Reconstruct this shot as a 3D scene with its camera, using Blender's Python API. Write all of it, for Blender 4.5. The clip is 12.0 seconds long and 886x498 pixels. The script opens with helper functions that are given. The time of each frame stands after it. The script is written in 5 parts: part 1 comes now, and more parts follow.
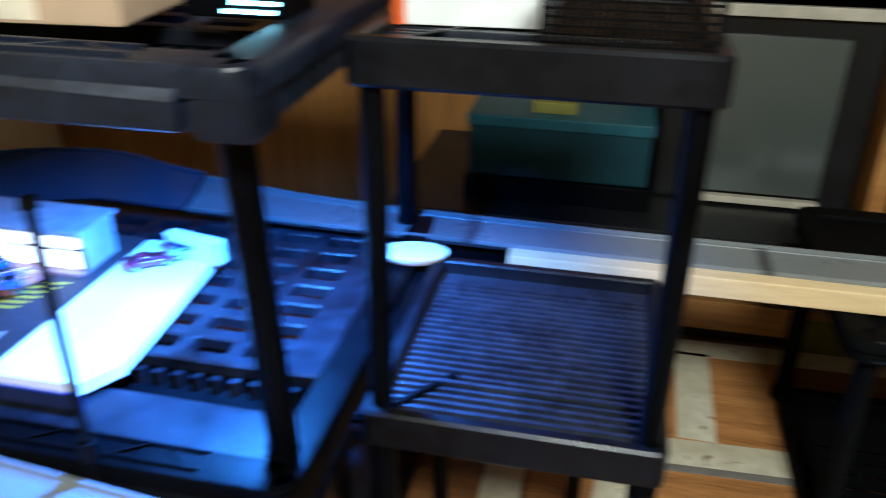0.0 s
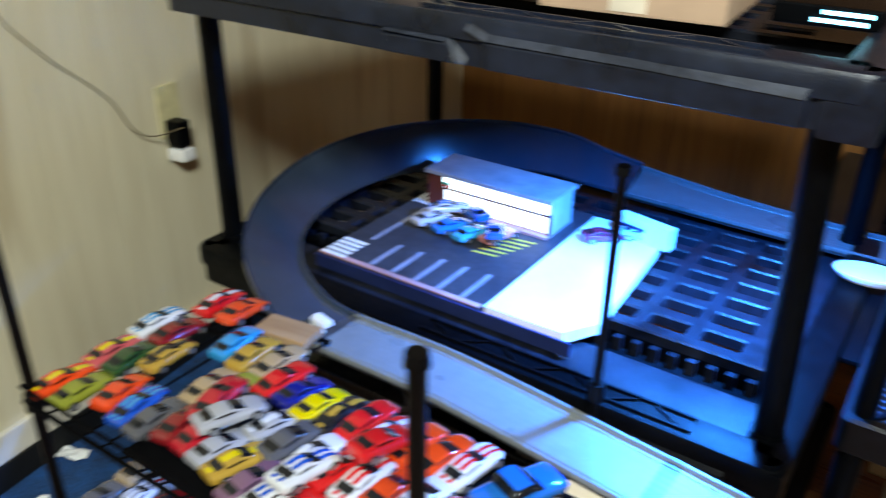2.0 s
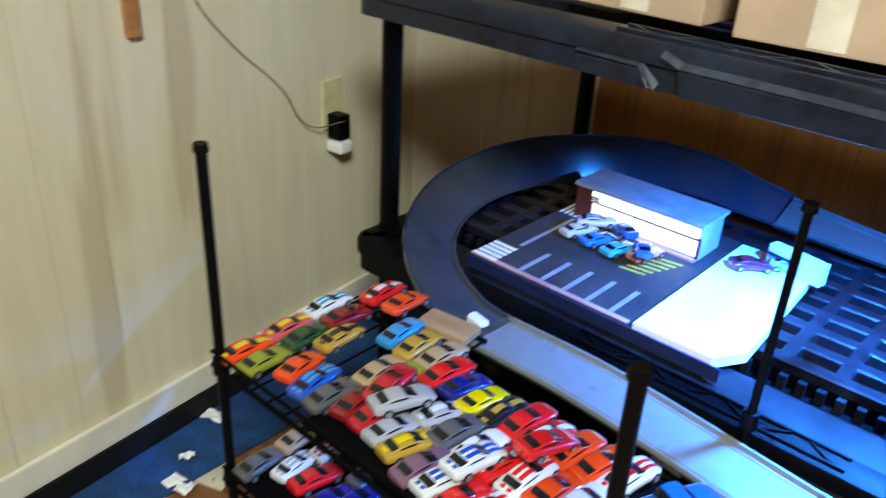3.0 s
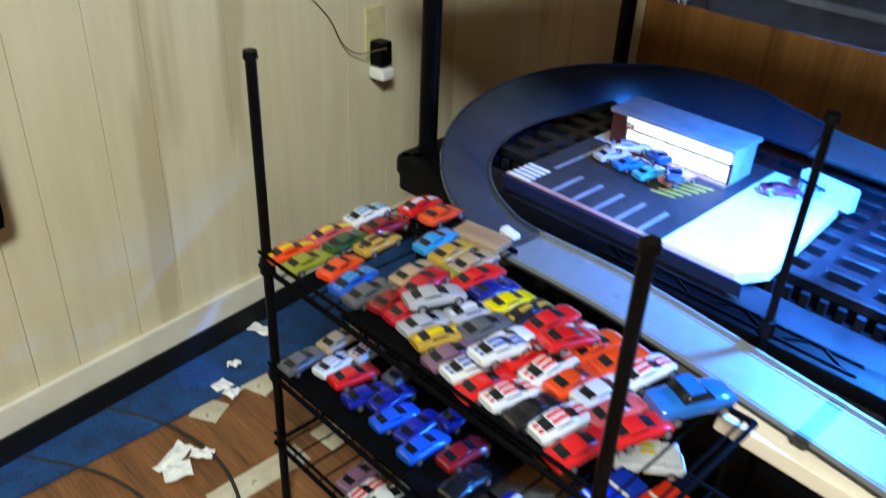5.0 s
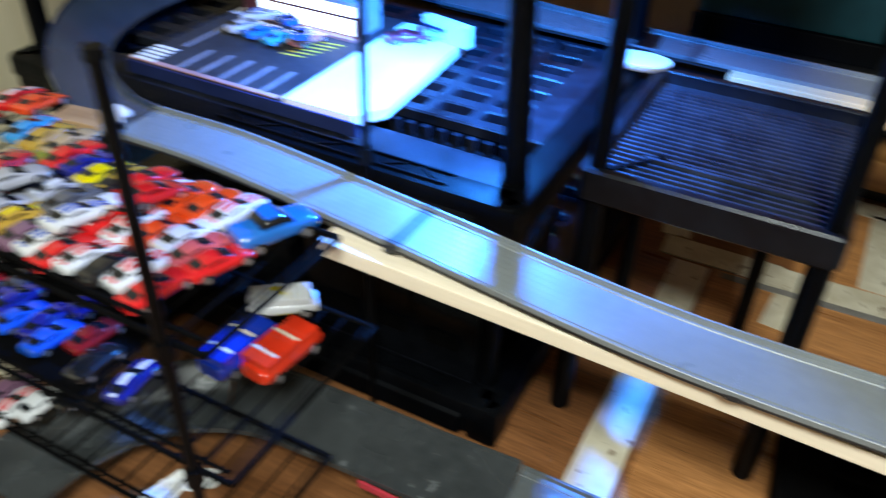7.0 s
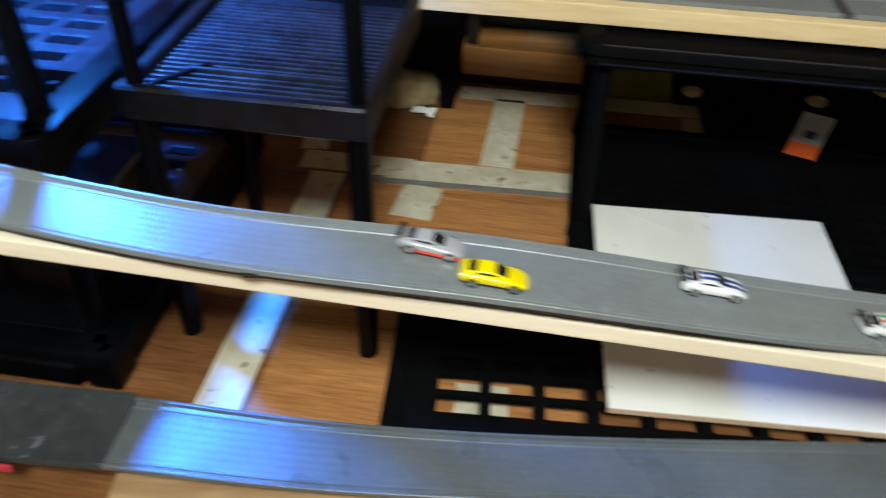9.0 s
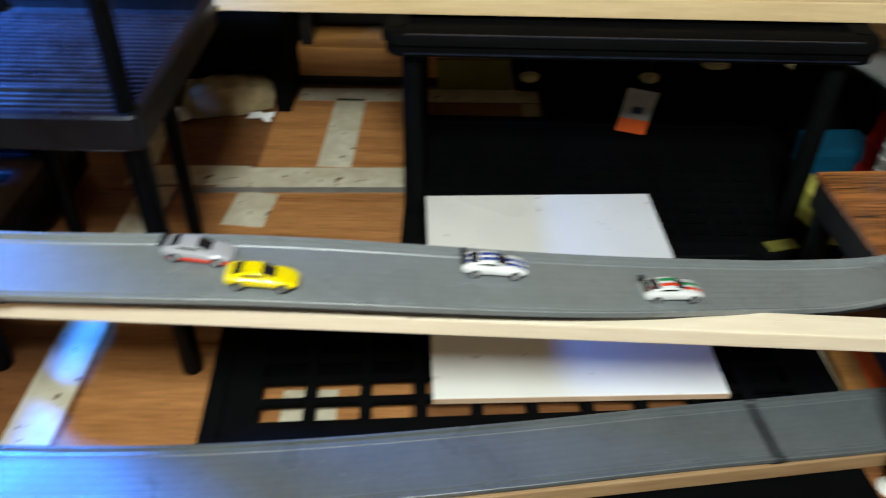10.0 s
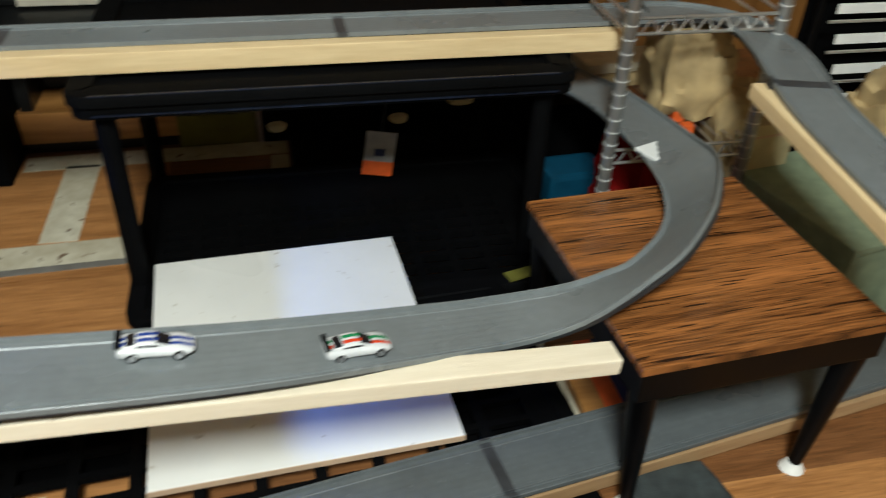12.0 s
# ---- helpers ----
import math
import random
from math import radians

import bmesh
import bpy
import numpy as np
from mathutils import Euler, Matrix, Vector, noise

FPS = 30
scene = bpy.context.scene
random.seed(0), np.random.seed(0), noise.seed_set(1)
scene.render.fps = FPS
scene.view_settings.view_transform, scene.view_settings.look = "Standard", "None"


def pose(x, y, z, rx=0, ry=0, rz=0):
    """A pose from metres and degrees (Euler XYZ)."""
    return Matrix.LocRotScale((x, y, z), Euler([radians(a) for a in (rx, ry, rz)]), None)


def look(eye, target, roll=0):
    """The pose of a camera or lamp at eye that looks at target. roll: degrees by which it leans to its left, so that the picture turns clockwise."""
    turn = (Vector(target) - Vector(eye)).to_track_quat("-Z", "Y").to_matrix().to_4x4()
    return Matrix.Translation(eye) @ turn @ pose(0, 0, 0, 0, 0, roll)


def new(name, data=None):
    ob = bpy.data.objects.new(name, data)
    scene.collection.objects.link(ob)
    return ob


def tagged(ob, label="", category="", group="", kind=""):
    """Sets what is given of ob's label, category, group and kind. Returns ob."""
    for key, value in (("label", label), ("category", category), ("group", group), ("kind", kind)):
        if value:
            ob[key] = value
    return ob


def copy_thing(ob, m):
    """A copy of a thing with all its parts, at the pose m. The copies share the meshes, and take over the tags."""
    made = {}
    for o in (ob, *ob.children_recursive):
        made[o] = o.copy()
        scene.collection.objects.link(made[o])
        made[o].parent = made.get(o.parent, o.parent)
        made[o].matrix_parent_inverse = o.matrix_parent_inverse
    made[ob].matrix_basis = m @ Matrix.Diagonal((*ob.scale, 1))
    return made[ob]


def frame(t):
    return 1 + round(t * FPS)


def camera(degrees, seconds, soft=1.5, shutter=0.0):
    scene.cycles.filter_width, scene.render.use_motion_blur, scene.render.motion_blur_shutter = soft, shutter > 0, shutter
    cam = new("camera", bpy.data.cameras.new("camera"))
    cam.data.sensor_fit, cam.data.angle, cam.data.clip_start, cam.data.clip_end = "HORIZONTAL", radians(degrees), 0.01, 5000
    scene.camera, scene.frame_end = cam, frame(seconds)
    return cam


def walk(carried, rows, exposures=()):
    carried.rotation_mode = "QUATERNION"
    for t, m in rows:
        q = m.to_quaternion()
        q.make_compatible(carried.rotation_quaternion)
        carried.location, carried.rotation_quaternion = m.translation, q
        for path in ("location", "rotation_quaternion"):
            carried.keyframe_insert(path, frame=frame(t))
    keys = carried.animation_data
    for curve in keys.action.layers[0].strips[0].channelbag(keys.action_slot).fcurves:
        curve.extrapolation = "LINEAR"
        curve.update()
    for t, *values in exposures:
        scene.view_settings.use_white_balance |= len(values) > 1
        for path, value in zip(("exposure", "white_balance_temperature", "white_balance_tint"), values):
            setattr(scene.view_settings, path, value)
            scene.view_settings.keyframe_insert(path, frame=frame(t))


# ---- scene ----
cam = camera(57.6, 12.0, soft=1.1, shutter=1.2)
PATH = [
    (0, (0.506, 0.668, 1.107), (0.132, 2.410, 0.196), 0.5),
    (0.5, (0.449, 0.628, 1.113), (-0.124, 2.312, 0.199), 0.2),
    (1, (0.371, 0.574, 1.116), (-0.349, 2.197, 0.197), 0.5),
    (1.5, (0.308, 0.522, 1.12), (-0.553, 2.073, 0.194), 0.6),
    (2, (0.277, 0.472, 1.123), (-0.714, 1.947, 0.205), 0.9),
    (2.5, (0.242, 0.428, 1.135), (-0.847, 1.832, 0.218), 2.0),
    (3, (0.22, 0.379, 1.149), (-0.949, 1.714, 0.225), 3.2),
    (5, (0.281, 0.331, 1.128), (-0.914, 1.555, 0.092), 2.9),
    (5.5, (0.342, 0.362, 1.106), (-0.773, 1.619, 0.023), 2.3),
    (6, (0.408, 0.385, 1.079), (-0.602, 1.71, -0.028), 2.2),
    (6.5, (0.475, 0.409, 1.077), (-0.411, 1.786, -0.072), 1.7),
    (7, (0.526, 0.429, 1.067), (-0.2, 1.871, -0.114), 2.1),
    (7.5, (0.595, 0.453, 1.05), (0.019, 1.945, -0.152), 2.0),
    (9.5, (0.926, 0.486, 1.017), (0.821, 2.034, -0.246), 1.4),
    (10, (1.008, 0.505, 1.005), (1.0, 2.068, -0.242), 1.0),
    (10.5, (1.074, 0.522, 1.004), (1.169, 2.096, -0.227), 1.6),
    (11, (1.127, 0.53, 1.002), (1.318, 2.112, -0.207), 2.1),
    (11.5, (1.169, 0.539, 0.995), (1.461, 2.126, -0.187), 2.6),
    (12, (1.213, 0.549, 0.993), (1.592, 2.135, -0.165), 2.6),
]
walk(cam, [(t, look(eye, target, roll)) for t, eye, target, roll in PATH])

import functools

# ---- light ----
world = bpy.data.worlds.new("room_dark")
world.use_nodes = True
world.node_tree.nodes["Background"].inputs[0].default_value = (0.9, 0.95, 1.0, 1)
world.node_tree.nodes["Background"].inputs[1].default_value = 0.004
scene.world = world


def area_lamp(name, place, target, size, watts, colour, size_y=None):
    data = bpy.data.lights.new(name, "AREA")
    data.energy, data.color, data.size = watts, colour, size
    if size_y:
        data.shape, data.size_y = "RECTANGLE", size_y
    ob = new(name, data)
    ob.matrix_world = look(place, target)
    return ob


ROOM_LAMP_WATTS, LED_WATTS = 124.0, 48.0
area_lamp("ceiling_lamp_light", (1.0, -0.34, 2.44), (0.85, 0.6, 0), 0.52, ROOM_LAMP_WATTS, (0.90, 1.0, 0.97))
area_lamp("led_lamp_light", (0.09, 1.52, 0.862), (0.05, 1.50, 0), 0.05, LED_WATTS, (0.026, 0.225, 1.0)).data.spread = radians(134)


# ---- materials ----
def mat(name, colour, rough=0.5, metal=0.0, vary=0.15, scale=30.0, bump=0.0, bump_scale=200.0, stretch=(1, 1, 1), colour2=None, coat=0.0, spec=0.5, flecks=None, fleck_scale=140.0, fleck_cut=0.66):
    m = bpy.data.materials.new(name)
    m.use_nodes = True
    nt = m.node_tree
    b = nt.nodes["Principled BSDF"]
    b.inputs["Roughness"].default_value, b.inputs["Metallic"].default_value = rough, metal
    b.inputs["Coat Weight"].default_value = coat
    b.inputs["Specular IOR Level"].default_value = spec
    co = nt.nodes.new("ShaderNodeTexCoord")
    mp = nt.nodes.new("ShaderNodeMapping")
    mp.inputs["Scale"].default_value = stretch
    nt.links.new(co.outputs["Object"], mp.inputs[0])
    n1 = nt.nodes.new("ShaderNodeTexNoise")
    n1.inputs["Scale"].default_value, n1.inputs["Detail"].default_value = scale, 6
    nt.links.new(mp.outputs[0], n1.inputs[0])
    n2 = nt.nodes.new("ShaderNodeTexNoise")
    n2.inputs["Scale"].default_value, n2.inputs["Detail"].default_value = scale / 7, 3
    nt.links.new(mp.outputs[0], n2.inputs[0])
    add = nt.nodes.new("ShaderNodeMath")
    add.operation = "ADD"
    nt.links.new(n1.outputs[0], add.inputs[0])
    nt.links.new(n2.outputs[0], add.inputs[1])
    mr = nt.nodes.new("ShaderNodeMapRange")
    mr.inputs[1].default_value, mr.inputs[2].default_value = 0.7, 1.3
    nt.links.new(add.outputs[0], mr.inputs[0])
    mix = nt.nodes.new("ShaderNodeMix")
    mix.data_type = "RGBA"
    c2 = colour2 or tuple(c * (1 - 2 * vary) for c in colour)
    mix.inputs[6].default_value = (*c2, 1)
    mix.inputs[7].default_value = (*(min(1, c * (1 + vary)) if not colour2 else c for c in colour), 1)
    nt.links.new(mr.outputs[0], mix.inputs[0])
    colour_out = mix.outputs[2]
    if flecks:
        nf = nt.nodes.new("ShaderNodeTexNoise")
        nf.inputs["Scale"].default_value, nf.inputs["Detail"].default_value = fleck_scale, 3
        nt.links.new(mp.outputs[0], nf.inputs[0])
        fr = nt.nodes.new("ShaderNodeMapRange")
        fr.inputs[1].default_value, fr.inputs[2].default_value = fleck_cut, fleck_cut + 0.06
        nt.links.new(nf.outputs[0], fr.inputs[0])
        fm = nt.nodes.new("ShaderNodeMix")
        fm.data_type = "RGBA"
        nt.links.new(fr.outputs[0], fm.inputs[0])
        nt.links.new(mix.outputs[2], fm.inputs[6])
        fm.inputs[7].default_value = (*flecks, 1)
        colour_out = fm.outputs[2]
    nt.links.new(colour_out, b.inputs["Base Color"])
    rr = nt.nodes.new("ShaderNodeMapRange")
    rr.inputs[1].default_value, rr.inputs[2].default_value = 0.3, 0.7
    rr.inputs[3].default_value, rr.inputs[4].default_value = max(0.02, rough - 0.1), min(1, rough + 0.1)
    nt.links.new(n2.outputs[0], rr.inputs[0])
    nt.links.new(rr.outputs[0], b.inputs["Roughness"])
    if bump:
        n3 = nt.nodes.new("ShaderNodeTexNoise")
        n3.inputs["Scale"].default_value, n3.inputs["Detail"].default_value = bump_scale, 4
        nt.links.new(mp.outputs[0], n3.inputs[0])
        bp = nt.nodes.new("ShaderNodeBump")
        bp.inputs["Strength"].default_value, bp.inputs["Distance"].default_value = bump, 0.002
        nt.links.new(n3.outputs[0], bp.inputs["Height"])
        nt.links.new(bp.outputs[0], b.inputs["Normal"])
    return m


def glow(name, colour, strength):
    m = bpy.data.materials.new(name)
    m.use_nodes = True
    b = m.node_tree.nodes["Principled BSDF"]
    b.inputs["Base Color"].default_value = (*colour, 1)
    b.inputs["Emission Color"].default_value = (*colour, 1)
    b.inputs["Emission Strength"].default_value = strength
    return m


BLACK_PLASTIC = mat("black_plastic", (0.0012, 0.0015, 0.0022), 0.38, vary=0.3, scale=60, bump=0.25, bump_scale=700, spec=0.08)
# Ribbed deck plastic, colour lifted and blued to show more LED glow
BLACK_RIBBED = mat("lifted_black_plastic", (0.017, 0.020, 0.029), 0.34, vary=0.35, scale=60, bump=0.3, bump_scale=500, spec=0.5)
# Lighter edge plastic: the highlight along the lip is put into its colour
EDGE_SHEEN = mat("edge_sheen_plastic", (0.030, 0.036, 0.054), 0.46, vary=0.4, scale=70, bump=0.3, bump_scale=500, spec=0.5)
SHELF_BLACK = mat("scuffed_black_plastic", (0.0095, 0.011, 0.0165), 0.38, vary=0.4, scale=45, bump=0.25, bump_scale=600, spec=0.34)
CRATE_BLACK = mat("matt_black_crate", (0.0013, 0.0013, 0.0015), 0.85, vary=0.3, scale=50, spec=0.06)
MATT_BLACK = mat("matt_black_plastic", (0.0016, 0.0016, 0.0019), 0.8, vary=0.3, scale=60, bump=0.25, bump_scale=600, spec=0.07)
BLACK_METAL = mat("black_painted_metal", (0.0016, 0.0016, 0.002), 0.42, vary=0.2, scale=80, spec=0.14)
LIP_DARK = mat("dark_satin_plastic", (0.0038, 0.0045, 0.0068), 0.34, vary=0.3, scale=60, bump=0.2, bump_scale=700, spec=0.28)
# Lip plastic with the bluish sheen mixed into its base colour
LIP_SHEEN = mat("satin_sheen_plastic", (0.0085, 0.0130, 0.0270), 0.36, vary=0.3, scale=60, bump=0.2, bump_scale=700, spec=0.35)
GLOSS_BLACK = mat("glossy_black_plastic", (0.004, 0.0045, 0.006), 0.2, vary=0.3, scale=30, bump=0.15, bump_scale=60, spec=0.5)
RACK_WIRE = mat("black_coated_wire", (0.0016, 0.0016, 0.002), 0.7, vary=0.2, scale=80, spec=0.05)
TRACK_GREY = mat("grey_track_plastic", (0.165, 0.179, 0.182), 0.33, vary=0.06, scale=60, stretch=(1, 1, 1), bump=0.2, bump_scale=600, flecks=(0.20, 0.21, 0.215), fleck_scale=190, fleck_cut=0.68)
# Shaded copy of the grey track plastic, darkened in its base colour
TRACK_SHADED = mat("shaded_track_plastic", (0.098, 0.107, 0.110), 0.33, vary=0.08, scale=60, bump=0.2, bump_scale=600, flecks=(0.17, 0.18, 0.185), fleck_scale=190, fleck_cut=0.67)
# Curve plastic: shading and blue LED tint are put into the colour
TRACK_CURVE = mat("shaded_curve_plastic", (0.029, 0.041, 0.062), 0.15, vary=0.12, scale=14, bump=0.06, bump_scale=240, coat=0.2)
TRACK_WORN = mat("worn_dark_track_plastic", (0.045, 0.049, 0.050), 0.26, vary=0.15, scale=40, bump=0.15, bump_scale=500, flecks=(0.14, 0.147, 0.15), fleck_scale=40, fleck_cut=0.66)
TRACK_JOINT = mat("joint_plastic", (0.050, 0.052, 0.056), 0.42, vary=0.2, scale=40)
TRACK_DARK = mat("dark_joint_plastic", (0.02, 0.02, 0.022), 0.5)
PINE_PALE = mat("pale_pine", (0.82, 0.71, 0.55), 0.5, scale=12, stretch=(1, 9, 9), colour2=(0.70, 0.59, 0.44), bump=0.2, bump_scale=60)
PINE = mat("pine_lumber", (0.80, 0.60, 0.34), 0.55, scale=12, stretch=(1, 9, 9), colour2=(0.64, 0.45, 0.235), bump=0.2, bump_scale=60)
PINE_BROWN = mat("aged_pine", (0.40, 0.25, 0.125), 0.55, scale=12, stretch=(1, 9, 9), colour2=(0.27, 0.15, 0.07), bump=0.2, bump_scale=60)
WALL_TAN = mat("tan_wall_panel", (0.70, 0.63, 0.44), 0.5, scale=6, stretch=(6, 6, 0.6), colour2=(0.60, 0.525, 0.345), bump=0.15, bump_scale=40, flecks=(0.53, 0.45, 0.29), fleck_scale=1.3, fleck_cut=0.60)
WALL_BROWN = mat("brown_wall_panel", (0.33, 0.145, 0.035), 0.5, scale=6, stretch=(8, 8, 0.5), colour2=(0.17, 0.070, 0.017), bump=0.1, bump_scale=40)
FLOOR_WOOD = mat("brown_floor", (0.265, 0.108, 0.038), 0.36, scale=13, stretch=(1.2, 16, 1), colour2=(0.10, 0.038, 0.013), bump=0.2, bump_scale=40, flecks=(0.09, 0.04, 0.015), fleck_scale=26, fleck_cut=0.62)
FLOOR_ORANGE = mat("orange_floor", (0.50, 0.225, 0.075), 0.36, scale=13, stretch=(1.2, 16, 1), colour2=(0.24, 0.095, 0.030), bump=0.2, bump_scale=40, flecks=(0.14, 0.06, 0.02), fleck_scale=26, fleck_cut=0.66)
FLOOR_PALE = mat("worn_pale_tape", (0.62, 0.57, 0.44), 0.6, scale=25, colour2=(0.40, 0.34, 0.23), flecks=(0.16, 0.10, 0.06), fleck_scale=32, fleck_cut=0.63)
STRIP_GREY = mat("dull_grey_strip", (0.20, 0.19, 0.17), 0.6, scale=25, colour2=(0.12, 0.105, 0.09))
CARPET_BLUE = mat("blue_carpet", (0.008, 0.06, 0.20), 0.95, scale=160, vary=0.3, bump=0.8, bump_scale=900)
GROOVE_DARK = mat("groove_brown", (0.17, 0.125, 0.07), 0.7)
BASE_CREAM = mat("cream_baseboard", (0.76, 0.70, 0.57), 0.42, scale=10, vary=0.1)
BASE_BLACK = mat("black_rubber_base", (0.005, 0.005, 0.005), 0.6, spec=0.3)
WHITE_BOARD = mat("white_board", (0.80, 0.775, 0.73), 0.32, scale=5, vary=0.06, flecks=(0.52, 0.46, 0.38), fleck_scale=45, fleck_cut=0.69)
FOAM_WHITE = mat("white_foam_board", (0.88, 0.88, 0.88), 0.6, scale=20, vary=0.03)
TABLE_WOOD = mat("dark_wood_laminate", (0.42, 0.150, 0.040), 0.28, scale=10, stretch=(1.5, 34, 1), colour2=(0.020, 0.007, 0.004), flecks=(0.016, 0.006, 0.003), fleck_scale=6, fleck_cut=0.60)
CARDBOARD = mat("cardboard", (0.52, 0.35, 0.23), 0.8, scale=14, vary=0.1)
TAPE_PALE = mat("packing_tape", (0.72, 0.62, 0.48), 0.35)
WHITE_PLASTIC = mat("white_plastic", (0.78, 0.77, 0.74), 0.4, vary=0.05)
ORANGE = mat("orange_print", (0.80, 0.12, 0.02), 0.5)
ASPHALT = mat("model_asphalt", (0.035, 0.035, 0.042), 0.6, scale=70, vary=0.2)
PINK_KERB = mat("pink_kerb", (0.50, 0.27, 0.25), 0.6)
PAINT_WHITE = mat("white_line", (0.26, 0.26, 0.31), 0.6)
PAINT_YELLOW = mat("yellow_line", (0.70, 0.55, 0.05), 0.6)
STORE_GREY = mat("grey_store_wall", (0.42, 0.42, 0.44), 0.6)
STORE_RED = mat("dark_red_brick", (0.12, 0.025, 0.02), 0.7)
SIGN_GLOW = glow("lit_sign", (0.75, 0.9, 1.0), 2.2)
LED_GLOW = glow("led_lens", (0.25, 0.75, 1.0), 9.0)
CHROME = mat("chrome_wire", (0.66, 0.65, 0.63), 0.30, metal=0.85, vary=0.08)
DULL_CHROME = mat("dull_chrome", (0.34, 0.335, 0.325), 0.38, metal=0.8, vary=0.12)
# Lighter chrome that holds the ring highlights in its colour
CHROME_GLINT = mat("chrome_glint", (0.80, 0.80, 0.78), 0.35, metal=0.5, vary=0.05)
TV_BLACK = mat("tv_black", (0.006, 0.006, 0.006), 0.4, spec=0.3)
TV_GLASS = mat("tv_glass", (0.058, 0.067, 0.060), 0.12, vary=0.05, scale=3)
TV_TRIM = mat("tv_trim", (0.48, 0.43, 0.34), 0.4)
CABINET_WOOD = mat("tv_cabinet_wood", (0.48, 0.225, 0.065), 0.45, scale=8, stretch=(1, 9, 9), colour2=(0.28, 0.11, 0.026))
TEAL = mat("teal_box", (0.005, 0.034, 0.046), 0.5, vary=0.1, spec=0.2)
TEAL_BRIGHT = mat("teal_lid", (0.010, 0.075, 0.10), 0.45, spec=0.3)
OLIVE = mat("olive_box", (0.14, 0.13, 0.02), 0.6)
NAVY = mat("navy_plastic", (0.010, 0.018, 0.075), 0.5)
RED_CLOTH = mat("red_cloth", (0.20, 0.005, 0.004), 0.9, scale=40, spec=0.1)
SAGE = mat("sage_green_box", (0.22, 0.27, 0.17), 0.7)
TAN_CLOTH = mat("tan_bag", (0.46, 0.325, 0.155), 0.85, scale=18, vary=0.25, bump=0.5, bump_scale=60)
DARK_CABLE = mat("cable", (0.02, 0.018, 0.016), 0.6)
PAPER = mat("white_paper", (0.80, 0.80, 0.78), 0.7, vary=0.05)
IVORY = mat("ivory_plastic", (0.62, 0.55, 0.30), 0.5)
TYRE = mat("tyre", (0.012, 0.012, 0.012), 0.6)
RIM = mat("rim", (0.55, 0.55, 0.56), 0.3, metal=0.8)
CAR_GLASS = mat("car_window", (0.008, 0.010, 0.014), 0.12)


# ---- mesh helpers ----
def box(bm, x0, x1, y0, y1, z0, z1, bevel=0.0, m=None):
    r = bmesh.ops.create_cube(bm, size=1.0)
    vs = r["verts"]
    for v in vs:
        v.co = Vector(((x0 + x1) / 2 + v.co.x * (x1 - x0), (y0 + y1) / 2 + v.co.y * (y1 - y0), (z0 + z1) / 2 + v.co.z * (z1 - z0)))
    if bevel:
        es = list({e for v in vs for e in v.link_edges})
        r2 = bmesh.ops.bevel(bm, geom=es, offset=bevel, segments=2, affect="EDGES", profile=0.7)
        vs = list({v for f in r2["faces"] for v in f.verts} | {v for v in vs if v.is_valid})
    if m is not None:
        bmesh.ops.transform(bm, matrix=m, verts=vs)
    return bm


def tube(bm, p, q, r, r2=None, n=10):
    p, q = Vector(p), Vector(q)
    d = q - p
    m = Matrix.Translation((p + q) / 2) @ d.to_track_quat("Z", "Y").to_matrix().to_4x4()
    bmesh.ops.create_cone(bm, cap_ends=True, segments=n, radius1=r, radius2=r if r2 is None else r2, depth=d.length, matrix=m)
    return bm


def part(name, bm, material, parent=None, label="", smooth=False):
    me = bpy.data.meshes.new(name)
    bmesh.ops.recalc_face_normals(bm, faces=bm.faces)
    bm.to_mesh(me)
    bm.free()
    me.materials.append(material)
    if smooth:
        me.shade_smooth()
        me.set_sharp_from_angle(angle=radians(40))
    ob = new(name, me)
    if parent:
        ob.parent = parent
    if label:
        ob["label"] = label
    return ob


def B(*a, **k):
    return box(bmesh.new(), *a, **k)


def thing(name, label, category, group="", at=(0, 0, 0), turn=0.0, kind=""):
    ob = new(name)
    ob.matrix_basis = pose(*at, 0, 0, turn)
    return tagged(ob, label, category, group, kind)


# ---- room ----
tagged(part("floor", B(-3, 4.5, -2.5, 3.6, -0.05, 0.0), FLOOR_WOOD), "worn brown wood-grain sheet floor with pale strips", "floor", kind="structure")
tagged(part("ceiling", B(-3, 4.5, -2.5, 3.6, 2.52, 2.62), mat("ceiling_white", (0.75, 0.72, 0.66), 0.8)), "plain white ceiling", "ceiling", kind="structure")
tagged(part("wall_south", B(-3, 4.5, -2.6, -2.5, 0, 2.52), WALL_TAN), "plain tan wall", "wall", kind="structure")
tagged(part("wall_east", B(4.4, 4.5, -2.5, 3.6, 0, 2.52), WALL_TAN), "plain tan wall", "wall", kind="structure")

# left wall: grooved tan sheet panels, slightly out of square with the shelves
WALL_W = pose(-1.02, 0.70, 0, 0, 0, math.degrees(math.atan2(0.26, 2.2)))


def grooved_wall(name, length, height, grooves, material, label, m, start=0.0):
    wall = thing(name, label, "wall", kind="structure")
    wall.matrix_basis = m
    part("backing", B(start, length, 0.009, 0.1, 0, height), GROOVE_DARK, wall)
    edges = [start] + grooves + [length]
    for a, b in zip(edges, edges[1:]):
        part("panel", B(a + 0.0005, b - 0.0005, 0.0, 0.0085, 0.0, height, bevel=0.0011), material, wall)
    return wall


def groove_places(start, length, steps):
    out, x, i = [], start, 0
    while x + steps[i % len(steps)] < length - 0.02:
        x += steps[i % len(steps)]
        out.append(x)
        i += 1
    return out


